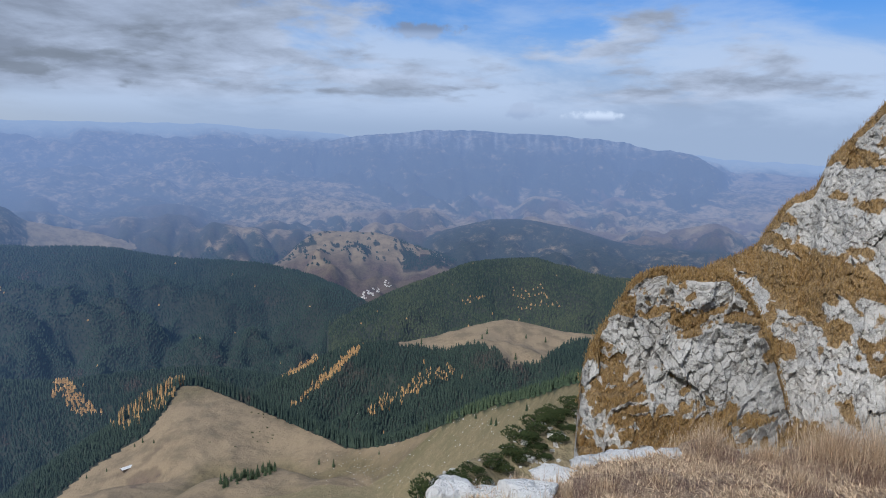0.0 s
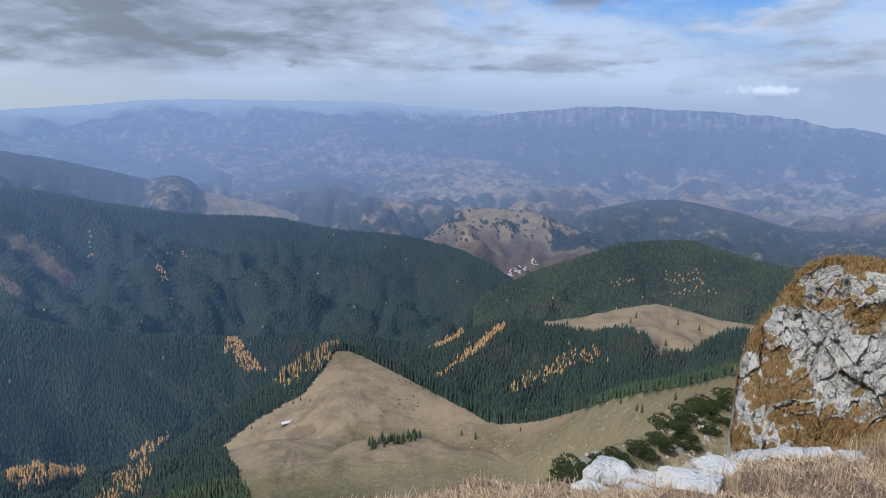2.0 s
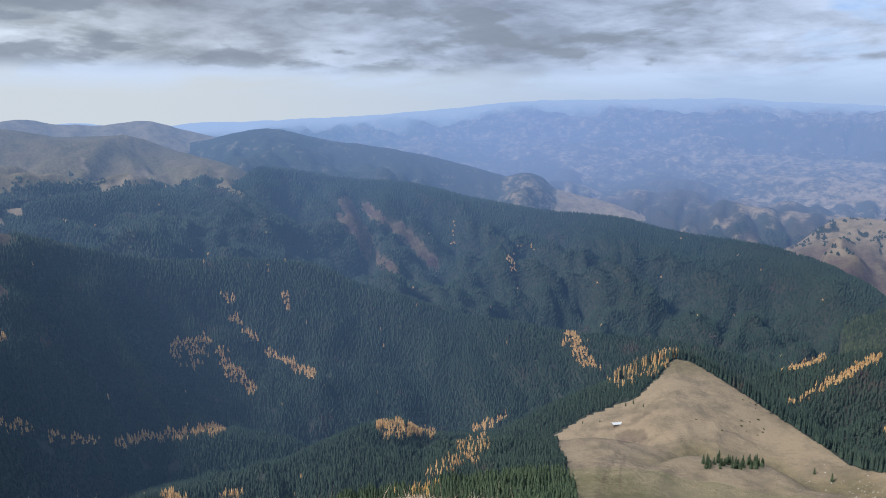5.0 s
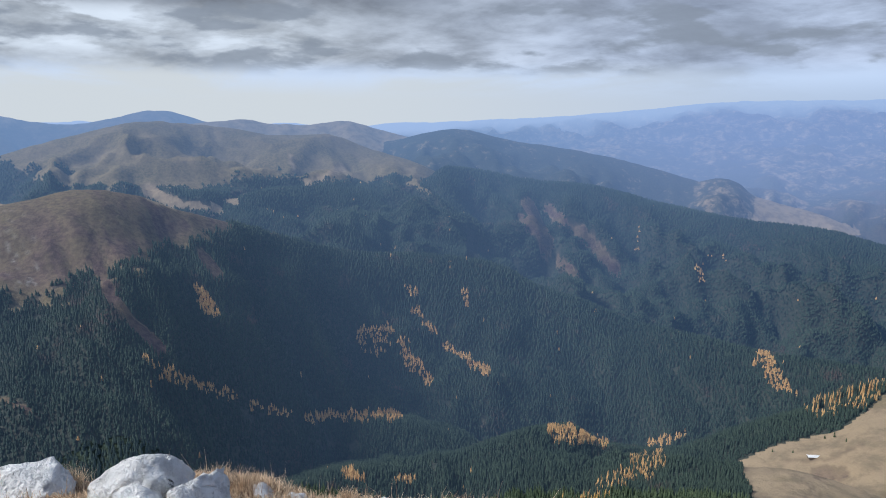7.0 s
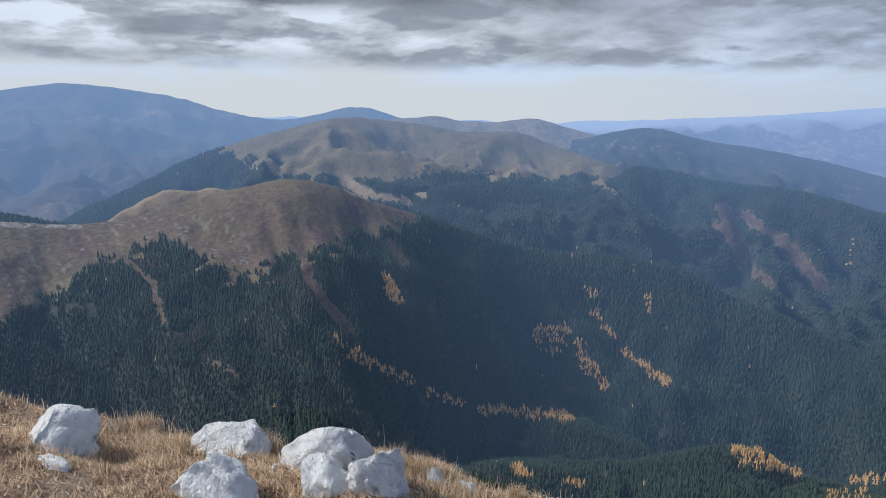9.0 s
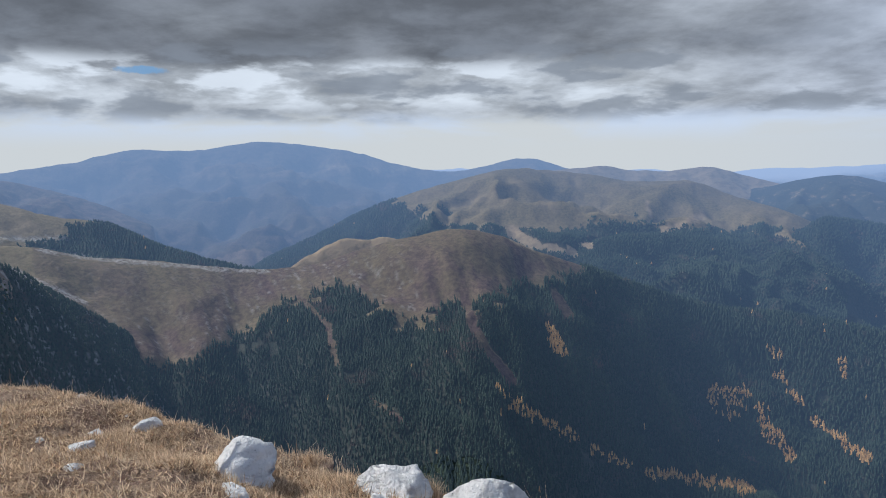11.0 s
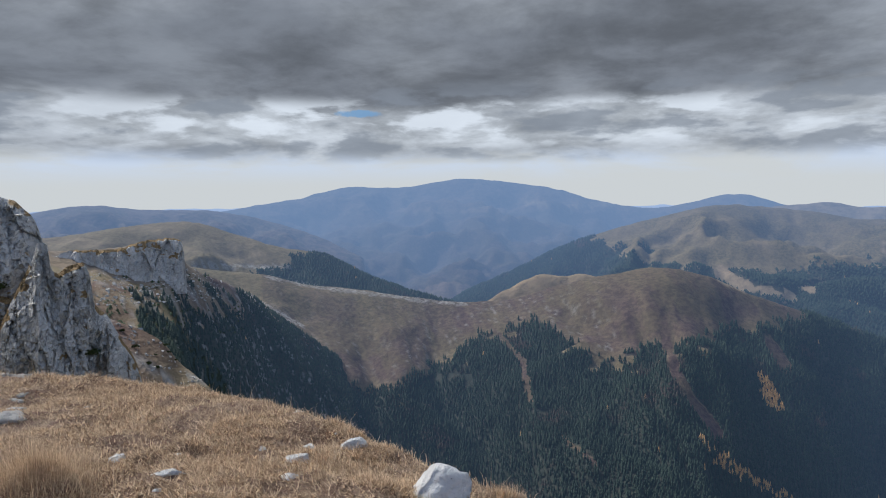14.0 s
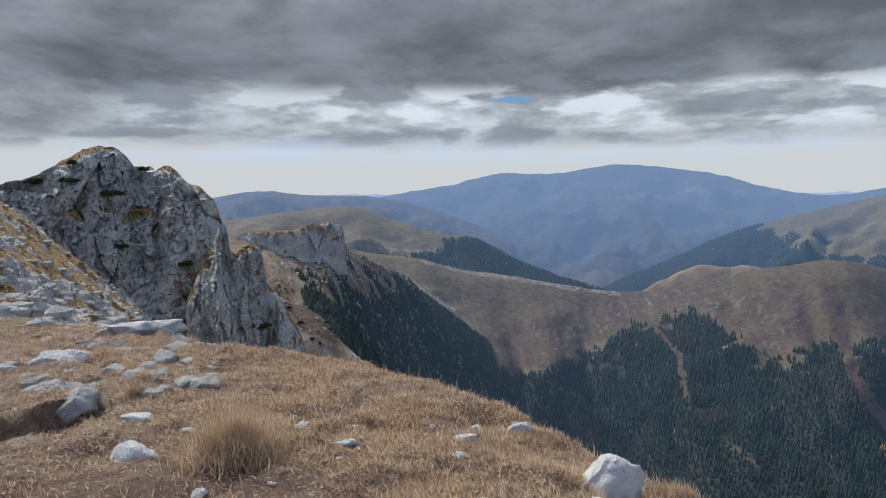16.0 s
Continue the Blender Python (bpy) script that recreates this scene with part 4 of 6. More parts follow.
def crag(name, crest, foot, r_foot, r_top, step, mat, block, tall, seed, relief, groove=0.0, ledge=0.0, lean=1.0, bow=0.0, tuck=0.0, green=0.0, jag=0.35, nf=180):
    """A rock face from its foot up over its crest and down behind. crest: (bearing, rise)."""
    lo, hi = min(p[0] for p in crest), max(p[0] for p in crest)
    az = np.arange(lo, hi, step)
    v = np.concatenate([np.linspace(0, 1, nf), np.linspace(1.01, 1.5, 24)])
    A, V = np.meshgrid(az, v)
    top = curve(A, [(a, e) for a, e in crest], 1)
    u = np.radians(A) * r_foot
    # jagged skyline
    zt = rise(top, r_top) + ((fbm(u / 2.2, u * 0, 4, seed + 60) - 0.5) * 1.6 + (ridged(u / 5.5, u * 0 + 3, 3, seed + 61) - 0.6) * 1.4) * relief * jag
    zb = rise(foot, r_foot)
    W = np.clip(V, 0, 1)
    Z = zb + (zt - zb) * W
    mid = (A - lo) / (hi - lo) * 2 - 1
    R = r_foot + (r_top - r_foot) * W**lean + bow * mid * mid + tuck * np.maximum(-21 - A, 0)
    d = relief * (1.05 * blocks(u, Z, block, seed, tall) + 0.6 * blocks(u, Z, block * 0.37, seed + 1, tall) + 0.34 * blocks(u, Z, block * 0.13, seed + 2, 1.4))
    d = d + relief * 2.2 * (fbm(u / (block * 1.8), Z / (block * 1.8 * tall), 5, seed + 3) - 0.5)
    d = d + relief * 0.38 * (fbm(u / 0.9, Z / 1.1, 4, seed + 4) - 0.5) + relief * 0.06 * blocks(u, Z, 0.45, seed + 12)
    if groove:
        wu = u + block * 0.8 * fbm(u / (block * 1.3), Z / (block * 2), 4, seed + 9)
        d = d + groove * (ridged(wu / (block * 2.2), Z / (block * 11), 4, seed + 7) - 0.6)
        d = d + 0.35 * groove * (ridged(wu / (block * 0.7) + 5, Z / (block * 4), 3, seed + 17) - 0.6)
    if ledge:
        s = (Z + 0.42 * u + 7.0 * fbm(u / 6, Z / 6, 4, seed + 8)) / 4.2
        d = d + ledge * ((s % 1.0) - 0.5)
    d = d * np.clip((1.02 - W) / 0.06, 0.25, 1)
    R = R - d
    back = np.clip(V - 1, 0, 1)
    R = R + back * 30
    Z = Z - back * back * 60 - back * 4
    co = np.stack([-R * np.sin(np.radians(A)), R * np.cos(np.radians(A)), Z], -1)
    ob = grid_mesh(name, co, mat)
    nrm = np.zeros(co.size)
    ob.data.vertices.foreach_get("normal", nrm)
    nz = nrm.reshape(co.shape)[..., 2]
    soft_nz = nz.copy()
    for _ in range(3):
        soft_nz[1:-1, 1:-1] = (soft_nz[:-2, 1:-1] + soft_nz[2:, 1:-1] + soft_nz[1:-1, :-2] + soft_nz[1:-1, 2:]) / 4
    patch = fbm((u + 0.6 * Z) / (block * 1.1), (Z - 0.4 * u) / (block * 0.7), 4, seed + 30)
    g = (patch - 0.5) * 2.4 + soft_nz * 0.9 + green
    g = np.clip(g + np.where(W > 0.97, 0.5, 0), 0, 1)
    at = ob.data.attributes.new("grass", "FLOAT", "POINT")
    at.data.foreach_set("value", g.astype(np.float32).ravel())
    return ob, co, g


BUTTRESS = [(-29.5, -27), (-27.5, -20), (-25.8, -14.5), (-24.6, -12), (-23.4, -10.2), (-22.2, -9.3), (-20.3, -9.1), (-17.8, -9.1), (-15.8, -10.0), (-14.6, -11.9), (-13.0, -14.7), (-11.95, -17.3), (-11.75, -19.5), (-11.6, -24), (-11.4, -32)]
WALL = [(-40, 8), (-36, 6.5), (-31.3, 3.3), (-30.8, 2.6), (-29.6, 1.1), (-28.3, -0.6), (-27.5, -2.6), (-26.1, -3.4), (-24.8, -5.5), (-24.1, -7.0), (-22.6, -8.0), (-21.2, -8.6), (-20.0, -9.6), (-18.5, -13), (-17.2, -20)]
buttress = crag("rock_buttress", BUTTRESS, -31, 47, 56, 0.055, CRAG_GRASSY, 3.4, 1.5, 100, 0.8, 1.0, 1.3, 0.9, 0.0, 0.3, 0.08)
tagged(buttress[0], "pale limestone buttress with brown grass on its ledges", "rock", kind="structure")
mountainside = crag("rock_wall", WALL, -31, 50, 80, 0.075, CRAG_GRASSY, 2.8, 1.6, 120, 0.9, 2.4, 1.2, 1.1, 0.0, 0.0, 0.17)
tagged(mountainside[0], "steep limestone mountainside with golden grass between the rocks", "rock", kind="structure")
LEFT_CRAG = [(152, -3), (146, -1.2), (141.5, 0.0), (139.5, 0.8), (137.3, 2.0), (135.9, 2.6), (134.6, 2.7), (133.7, 2.2), (132.9, 1.35), (131.8, 1.2), (131.0, 1.5), (130.2, 1.0), (129.5, 0.2), (128.3, -0.6), (127.5, -1.5), (127.0, -3), (126.6, -6), (126.2, -10), (125.8, -17)]
PILLARS = [(130, -9), (128.6, -6), (127.7, -4.2), (127.3, -3.1), (126.8, -3.2), (126.55, -5.0), (126.2, -5.3), (125.7, -4.9), (124.6, -4.6), (124.2, -5.4), (123.9, -7.6), (123.2, -8.4), (122.3, -10.2), (121.6, -11.4), (121.0, -13.2), (120.7, -16), (120.5, -19)]
SLOPE = [(153, 1.5), (147, 0.4), (143, -0.5), (141.0, -1.6), (139.2, -3.4), (137, -5.4), (135, -7.4), (133.4, -9), (132.0, -11.2), (131.0, -15)]


def rocky_slope():
    """Stepped bedrock and grass climbing from the summit towards the crag."""
    A, R = np.meshgrid(np.arange(131, 153, 0.12), np.exp(np.linspace(math.log(13), math.log(75), 240)))
    x, y = -R * np.sin(np.radians(A)), R * np.cos(np.radians(A))
    s = np.clip((R - 13) / 45, 0, 1)
    e = -13 + (curve(A, SLOPE, 1) + 13) * s**0.75
    k = 0.8 * blocks(x, y, 2.2, 210) + 0.7 * blocks(x, y, 0.9, 211) + 0.35 * blocks(x, y, 0.4, 212)
    rock = 0.55 * fbm(x / 3.5, y / 3.5, 4, 213) + 0.45 * fbm(x / 1.1, y / 1.1, 4, 215)
    lift = np.interp(rock, [0.40, 0.55], [0.08, 0.55])
    Z = rise(e, R) + lift * k + 0.5 * (fbm(x / 5, y / 5, 3, 214) - 0.5) - 0.03 * np.maximum(R - 58, 0) ** 1.6 - 0.8 * np.clip((15 - R) / 2, 0, 1)
    ob = grid_mesh("rocky_slope", np.stack([x, y, Z], -1), CRAG_GRASSY)
    g = np.clip(0.5 + (0.52 - rock) * 8, 0, 1)
    ob.data.attributes.new("grass", "FLOAT", "POINT").data.foreach_set("value", g.astype(np.float32).ravel())
    return ob, np.stack([x, y, Z], -1), g


rocky = rocky_slope()
tagged(rocky[0], "stepped limestone slope with dry grass below the crag", "rock", kind="structure")
left_crag = crag("rock_crag", LEFT_CRAG, -17, 108, 132, 0.075, CRAG_BARE, 4.6, 2.4, 140, 1.9, 7.5, 1.2, 1.15, 0.0, 0.0, -0.50, 0.4)
tagged(left_crag[0], "grey shaded limestone crag split by gullies", "rock", kind="structure")
pillars = crag("rock_pillar", PILLARS, -19, 100, 112, 0.05, CRAG_BARE, 3.0, 4.0, 160, 1.2, 5.0, 0.6, 1.0, 0.0, 0.0, -0.26, 0.16)
tagged(pillars[0], "row of grey limestone pillars beside a scree slope", "rock", kind="structure")
CLIFF = [(128, -5.5), (126.5, -4.2), (125, -3.7), (123, -3.75), (121.9, -3.6), (121, -3.35), (119.5, -3.1), (118.4, -3.05), (117.95, -3.15), (117.75, -3.9), (117.6, -6)]
far_cliff = crag("rock_cliff", CLIFF, -7.2, 695, 718, 0.05, CRAG_BARE, 16.0, 2.5, 180, 3.0, 9.0, 0, 1.0, 0.0, 0.0, -0.3, 0.35, 90)
tagged(far_cliff[0], "distant grey limestone cliff above a scree slope", "rock", kind="structure")

# ---- forest ----
AZ0, AZ_STEP, LR0, LR_STEP = -37.0, 0.2, math.log(60.0), 0.006
_a = np.arange(AZ0, 130, AZ_STEP)
_r = np.exp(np.arange(LR0, math.log(2700.0), LR_STEP))
_A, _R = np.meshgrid(_a, _r)
_Z, _who = ground_height(_A, _R)
_cover = cover(_A, _R, _Z, _who)
_T = (_Z - EYE) / _R
_hidden = np.maximum.accumulate(_T, axis=0)
rng = np.random.default_rng(5)


def cell(az, r):
    i = np.clip(((az - AZ0) / AZ_STEP).astype(int), 0, len(_a) - 1)
    j = np.clip(((np.log(r) - LR0) / LR_STEP).astype(int), 0, len(_r) - 1)
    return j, i


# stands of golden larch: from and to (bearing, rise), half width, in degrees, and share
LARCH_SLOPE = [(60.7, -17.9, 59.2, -17.4, 0.5, .8), (59.7, -19.1, 58.8, -17.5, 0.7, .7), (57.5, -18.4, 55.3, -21.2, 0.5, .9), (56.1, -16, 54.4, -17.8, 0.3, .9), (53.8, -18.7, 50.3, -20.6, 0.35, .9), (56.9, -14, 56.3, -14.5, 0.3, .9),
               (52, -14.5, 52, -15.3, 0.25, .9), (28.7, -18.0, 26.7, -19.9, 0.5, .8), (65.2, -24, 57.4, -24.2, 0.35, .85), (69.5, -22.8, 66.8, -23.6, 0.3, .8), (73.4, -13.7, 72.5, -15.3, 0.35, .8), (73, -14.8, 71.8, -15.8, 0.3, .8),
               (77.4, -18.5, 75.4, -20.2, 0.45, .6), (76.3, -19.5, 71.3, -22, 0.4, .7)]
LARCH_SPUR = [(-8.6, -11.6, -6.4, -11.8, 0.4, .22), (-3.6, -12.3, -1.8, -12.6, 0.3, .2), (-9.5, -12.6, -6.5, -13.0, 0.25, .2), (44.5, -25.2, 40.4, -25.4, 0.45, .85), (36.3, -25, 34.1, -24.2, 0.35, .8), (41.3, -29.7, 36, -26.3, 0.7, .4), (62.3, -28.6, 61, -28.6, 0.4, .8), (57.5, -29, 56.4, -29, 0.4, .8), (24.9, -20.8, 20.9, -18.9, 0.6, .4),
              (11.8, -20.8, 6.8, -16.6, 0.28, .9), (12.7, -18.5, 10, -17.2, 0.2, .8), (5.4, -21.2, -0.7, -18.1, 0.6, .3), (33.7, -11.5, 33.5, -12.6, 0.3, .6), (33, -10.7, 32.1, -10.8, 0.2, .7), (38.5, -9.3, 38.4, -10.5, 0.25, .5)]


def scatter(r0, r1, space, grow):
    """Tree places over all wooded land between two distances that can be seen from the summit."""
    pts, r = [], r0
    while r < r1:
        s = max(space, grow * r)
        da = math.degrees(s / r)
        az = np.arange(-36, 129, da)
        az = az + rng.uniform(-0.5, 0.5, len(az)) * da
        rr = r + rng.uniform(-0.5, 0.5, len(az)) * s
        pts.append(np.stack([az, rr, np.full(len(az), s)], -1))
        r += s * 0.9
    p = np.concatenate(pts)
    az, r, s = p.T
    j, i = cell(az, r)
    z, who = ground_height(az, r)
    keep = (_cover["forest"][j, i] > 0.8) & ((z + 16 - EYE) / r > _hidden[np.maximum(j - 4, 0), i])
    keep &= fbm(-r * np.sin(np.radians(az)) / 25, r * np.cos(np.radians(az)) / 25, 3, 7) > 0.22
    return az[keep], r[keep], z[keep], s[keep]


def forest_mesh(name, az, r, z, height, width, tiers, sides, mat):
    """Many conifers as one sheet of cones, each with ragged skirts."""
    n = len(az)
    if n == 0:
        return
    faces = []
    rot = rng.uniform(0, 6.28, n)
    lean = rng.normal(0, 0.03, (n, 2))
    x, y = -r * np.sin(np.radians(az)), r * np.cos(np.radians(az))
    per = tiers * (sides + 1)
    out = np.zeros((n, per, 3))
    for t in range(tiers):
        f0, f1 = t / tiers * 0.86 + 0.04, min(1.0, (t + 1.35) / tiers * 0.9 + 0.1) if t < tiers - 1 else 1.0
        base_w = (1 - t / tiers) ** 0.8
        for k in range(sides):
            a = rot + 6.2832 * (k + 0.5 * t) / sides
            w = width * base_w * rng.uniform(0.7, 1.2, n)
            zz = height * (f0 + rng.uniform(-0.03, 0.03, n))
            out[:, t * (sides + 1) + k] = np.stack([x + w * np.cos(a) + lean[:, 0] * zz, y + w * np.sin(a) + lean[:, 1] * zz, z + zz], -1)
            faces.append((t * (sides + 1) + k, t * (sides + 1) + (k + 1) % sides, t * (sides + 1) + sides))
        out[:, t * (sides + 1) + sides] = np.stack([x + lean[:, 0] * height * f1, y + lean[:, 1] * height * f1, z + height * f1], -1)
    tri = (np.array(faces)[None] + (np.arange(n) * per)[:, None, None]).reshape(-1, 3)
    me = bpy.data.meshes.new(name)
    me.vertices.add(n * per)
    me.vertices.foreach_set("co", out.ravel())
    me.loops.add(tri.size)
    me.loops.foreach_set("vertex_index", tri.ravel())
    me.polygons.add(len(tri))
    me.polygons.foreach_set("loop_start", np.arange(0, tri.size, 3))
    me.update(calc_edges=True)
    me.materials.append(mat)
    return new(name, me)


def plant(r0, r1, space, grow, tiers, sides, near):
    az, r, z, s = scatter(r0, r1, space, grow)
    e = np.degrees(np.arctan2(z - EYE, r))
    gold = rng.uniform(0, 1, len(az)) < np.where(r > 1500, 0.0012, 0.0009)
    patchy = fbm(az * 1.7, e * 1.7, 3, 19)
    for a0, e0, a1, e1, wd, share in LARCH_SLOPE + LARCH_SPUR:
        gold |= strip(az, e, a0, e0, a1, e1, wd * np.clip(0.75 + 3.0 * (patchy - 0.45), 0.35, 1.5)) & (rng.uniform(0, 1, len(az)) < share)
    tall = np.interp(az, [60, 72, 98, 106], [1.05, 1.05, 1.0, 0.7]) * np.where((r < 1060) & (az < 66), 1.25, 1.0)
    h = s * rng.uniform(1.35, 2.15, len(az)) * np.interp(r, [1000, 1300, 1750, 2100], [1, 0.85, 0.75, 0.6]) * np.where(gold, 0.95, 1.0) * tall
    h = h * (0.75 + 0.5 * fbm(-r * np.sin(np.radians(az)) / 60, r * np.cos(np.radians(az)) / 60, 3, 17))
    w = s * rng.uniform(0.46, 0.66, len(az)) * np.interp(r, [900, 1300, 1800], [0.85, 0.9, 1.0])
    crest = curve(az, RIDGES["pasture"][0], 2)
    fringe = (np.abs(az - 15) < 10) & (r > crest) & (r < crest + 55)
    h = np.where(fringe, h * 1.9, h) * np.interp(r, [2450, 2600], [1.0, 0.7])
    jj, ii = cell(az, r)
    mixed = ~gold & (_who[jj, ii] == ORDER.index("green_hill"))
    gold_or = gold | mixed
    # spruces by the pasture take the sunlit tone, all others the hazed one
    for mask, nm, mat, text in ((mixed, "mixed_woodland", SUNLIT_MIXED, "sunlit yellow-green mixed woodland on a rounded hill"), (~gold_or & (near & (az < 66)), "spruce_forest", SPRUCE, "dense green spruce forest beside the pasture"),
                                (~gold_or & ~(near & (az < 66)), "spruce_forest", HAZED_SPRUCE, "dense dark green spruce forest on the mountainside"),
                                (gold, "larch_stand", LARCH if near else HAZED_LARCH, "golden autumn larches among the spruces")):
        if not mask.any():
            continue
        ob = forest_mesh(nm, az[mask], r[mask], z[mask], h[mask], w[mask], tiers, sides, mat)
        if ob:
            tagged(ob, text, "trees", kind="stuff")


plant(420, SPLIT, 4.0, 0.0056, 3, 5, True)
plant(SPLIT, 1060, 3.8, 0.0041, 2, 5, False)
plant(1060, 1750, 4.4, 0.0040, 2, 4, False)
plant(1750, 2750, 5.2, 0.0029, 1, 5, False)

# ---- the summit: stones, tussocks, turf ----
def on_summit(az, e):
    """Where a sight line of that bearing and rise meets the summit's turf."""
    r = np.arange(1.5, 24, 0.02)
    z = summit(np.full(r.shape, float(az)), r)
    under = np.nonzero(EYE + r * math.tan(radians(e)) < z)[0]
    k = under[0] if len(under) else int((curve(np.array([float(az)]), BRINK, 2)[0] - 1.5) / 0.02)
    return -r[k] * math.sin(radians(az)), r[k] * math.cos(radians(az)), float(z[k]), float(r[k])


def stone(name, az, e, w, h, d, seed, sink=0.25, mat=None, turn=0.0, sub=4):
    """A weathered lump of limestone: planes, edges, pits; bedded in the turf."""
    rnd = random.Random(seed)
    bm = bmesh.new()
    bmesh.ops.create_icosphere(bm, subdivisions=sub, radius=1.0)
    planes = []
    for _ in range(13):
        n = Vector((rnd.gauss(0, 1), rnd.gauss(0, 1), rnd.gauss(0.35, 0.8))).normalized()
        planes.append((n, rnd.uniform(0.52, 0.80)))
    cracks = [(Vector((rnd.gauss(0, 1), rnd.gauss(0, 1), rnd.gauss(0, 0.5))).normalized(), rnd.uniform(-0.3, 0.3)) for _ in range(3)]
    off = Vector((rnd.uniform(0, 50), rnd.uniform(0, 50), rnd.uniform(0, 50)))
    for v in bm.verts:
        p = v.co.copy()
        p *= 1 + 0.22 * noise.fractal(p * 1.3 + off, 0.8, 2.0, 3)
        for n, lim in planes:
            over = p.dot(n) - lim
            if over > 0:
                p -= n * over * 0.97
        q = p * 2.2 + off
        p *= 1 + 0.085 * noise.fractal(q * 1.9, 0.75, 2.1, 5) - 0.13 * max(0, 1 - abs(noise.noise(q * 1.3)) * 14)
        for n, at in cracks:
            p *= 1 - 0.12 * max(0, 1 - abs(p.dot(n) - at + 0.10 * noise.noise(q * 1.6)) * 26)
        v.co = p
    x, y, z, r = on_summit(az, e)
    m = Matrix.Translation((x, y, z - sink * h)) @ Matrix.Rotation(radians(az + turn), 4, "Z")
    for v in bm.verts:
        v.co = Vector((v.co.x * w / 2, v.co.y * d / 2, (v.co.z + 0.45) * h * 0.58))
    me = bpy.data.meshes.new(name)
    bm.to_mesh(me)
    bm.free()
    for p in me.polygons:
        p.use_smooth = True
    me.materials.append(mat or STONE)
    ob = new(name, me)
    ob.matrix_world = m
    return tagged(ob, "", "rock", "white stones on the summit")


# bearing, rise of its foot, width, height, depth
BOULDERS = [(98.8, -23.8, 0.48, 0.26, 0.45), (86.0, -26.4, 0.58, 0.38, 0.50), (87.5, -29.2, 0.46, 0.34, 0.44), (77.7, -27.7, 0.60, 0.42, 0.50), (78.2, -29.6, 0.36, 0.26, 0.34), (74.3, -29.5, 0.34, 0.34, 0.40),
            (-2.7, -27.4, 0.46, 0.28, 0.42), (-8.6, -26.9, 0.50, 0.22, 0.40), (134.2, -10.8, 1.35, 0.34, 1.1), (138.3, -12.5, 0.75, 0.24, 0.6)]
STONES = [(69.1, -29.2, .22, .16, .2), (66.2, -29.9, .16, .12, .16), (59.4, -29.8, .26, .10, .2), (98.9, -25.1, .27, .09, .2), (105.0, -19.6, .26, .17, .22), (109.4, -20.3, .22, .09, .2), (82.5, -27.7, .09, .09, .09), (97.0, -23.7, .2, .06, .14), (135.3, -19.2, .36, .15, .25), (119.4, -20.2, .25, .05, .12), (122.8, -18.8, .18, .07, .12), (134.9, -16.8, .28, .11, .3), (30.7, -30.2, .14, .08, .14)]
OUTCROP = [(140.0, -9.6, .8, .26, .5), (134.6, -14.0, .40, .26, .4), (133.1, -13.9, .36, .2, .35), (132.5, -13.0, .5, .28, .4), (138.4, -15.4, .42, .34, .4), (136.2, -11.4, .7, .2, .5), (128.7, -12.0, .7, .12, .4), (140.9, -13.5, .3, .12, .3),
           (131.3, -12.1, .5, .16, .4), (137.1, -14.3, .25, .12, .2), (130.6, -13.2, .3, .12, .3), (133.6, -15.2, .25, .12, .2)]
RIM = [(-5.6, -27.0, .36, .14, .3), (-10.9, -25.4, .5, .22, .35), (-13.4, -24.4, .48, .16, .3), (-15.6, -23.6, .45, .2, .35), (-17.6, -23.2, .5, .24, .35), (-19.6, -22.8, .4, .18, .3), (-4.5, -28, .3, .14, .25), (-1.0, -28.4, .35, .14, .3), (-0.2, -27.9, .22, .14, .2)]
for k, (az, e, w, h, d) in enumerate(BOULDERS):
    tagged(stone("boulder", az, e, w * 1.12, h * 1.28, d * 1.15, 720 + k), "weathered white limestone boulder bedded in dry grass")
for k, (az, e, w, h, d) in enumerate(STONES):
    tagged(stone("stone", az, e, w, h, d, 340 + k, 0.3, None, k * 40, 3), "small white limestone stone in dry turf")
for k, (az, e, w, h, d) in enumerate(OUTCROP):
    tagged(stone("outcrop_stone", az, e, w, h, d, 370 + k, 0.42, SHADED_GREY_STONE, k * 25), "flat limestone slab, greyed as in shade, breaking through turf")
more = random.Random(31)
for k in range(46):
    az = more.uniform(128.5, 143)
    w = 0.10 + 0.34 * more.random() ** 2
    tagged(stone("outcrop_stone", az, more.uniform(-14.6, -9.6) + 0.12 * (az - 136), w * 1.25, w * 0.45, w, 500 + k, 0.42, SHADED_GREY_STONE, more.uniform(-40, 40), 3), "flat limestone slab, greyed as in shade, breaking through turf")
for k in range(16):
    w = more.uniform(0.06, 0.16)
    tagged(stone("stone", more.uniform(96, 138), more.uniform(-23, -14), w * 1.3, w * 0.4, w, 560 + k, 0.4, None, more.uniform(0, 90), 2), "small white limestone stone in dry turf")
for k, (az, e, w, h, d) in enumerate(RIM):
    h *= 0.5
    tagged(stone("rim_stone", az, e, w, h, d, 400 + k, 0.3, None, k * 20), "pale limestone block along the brink")


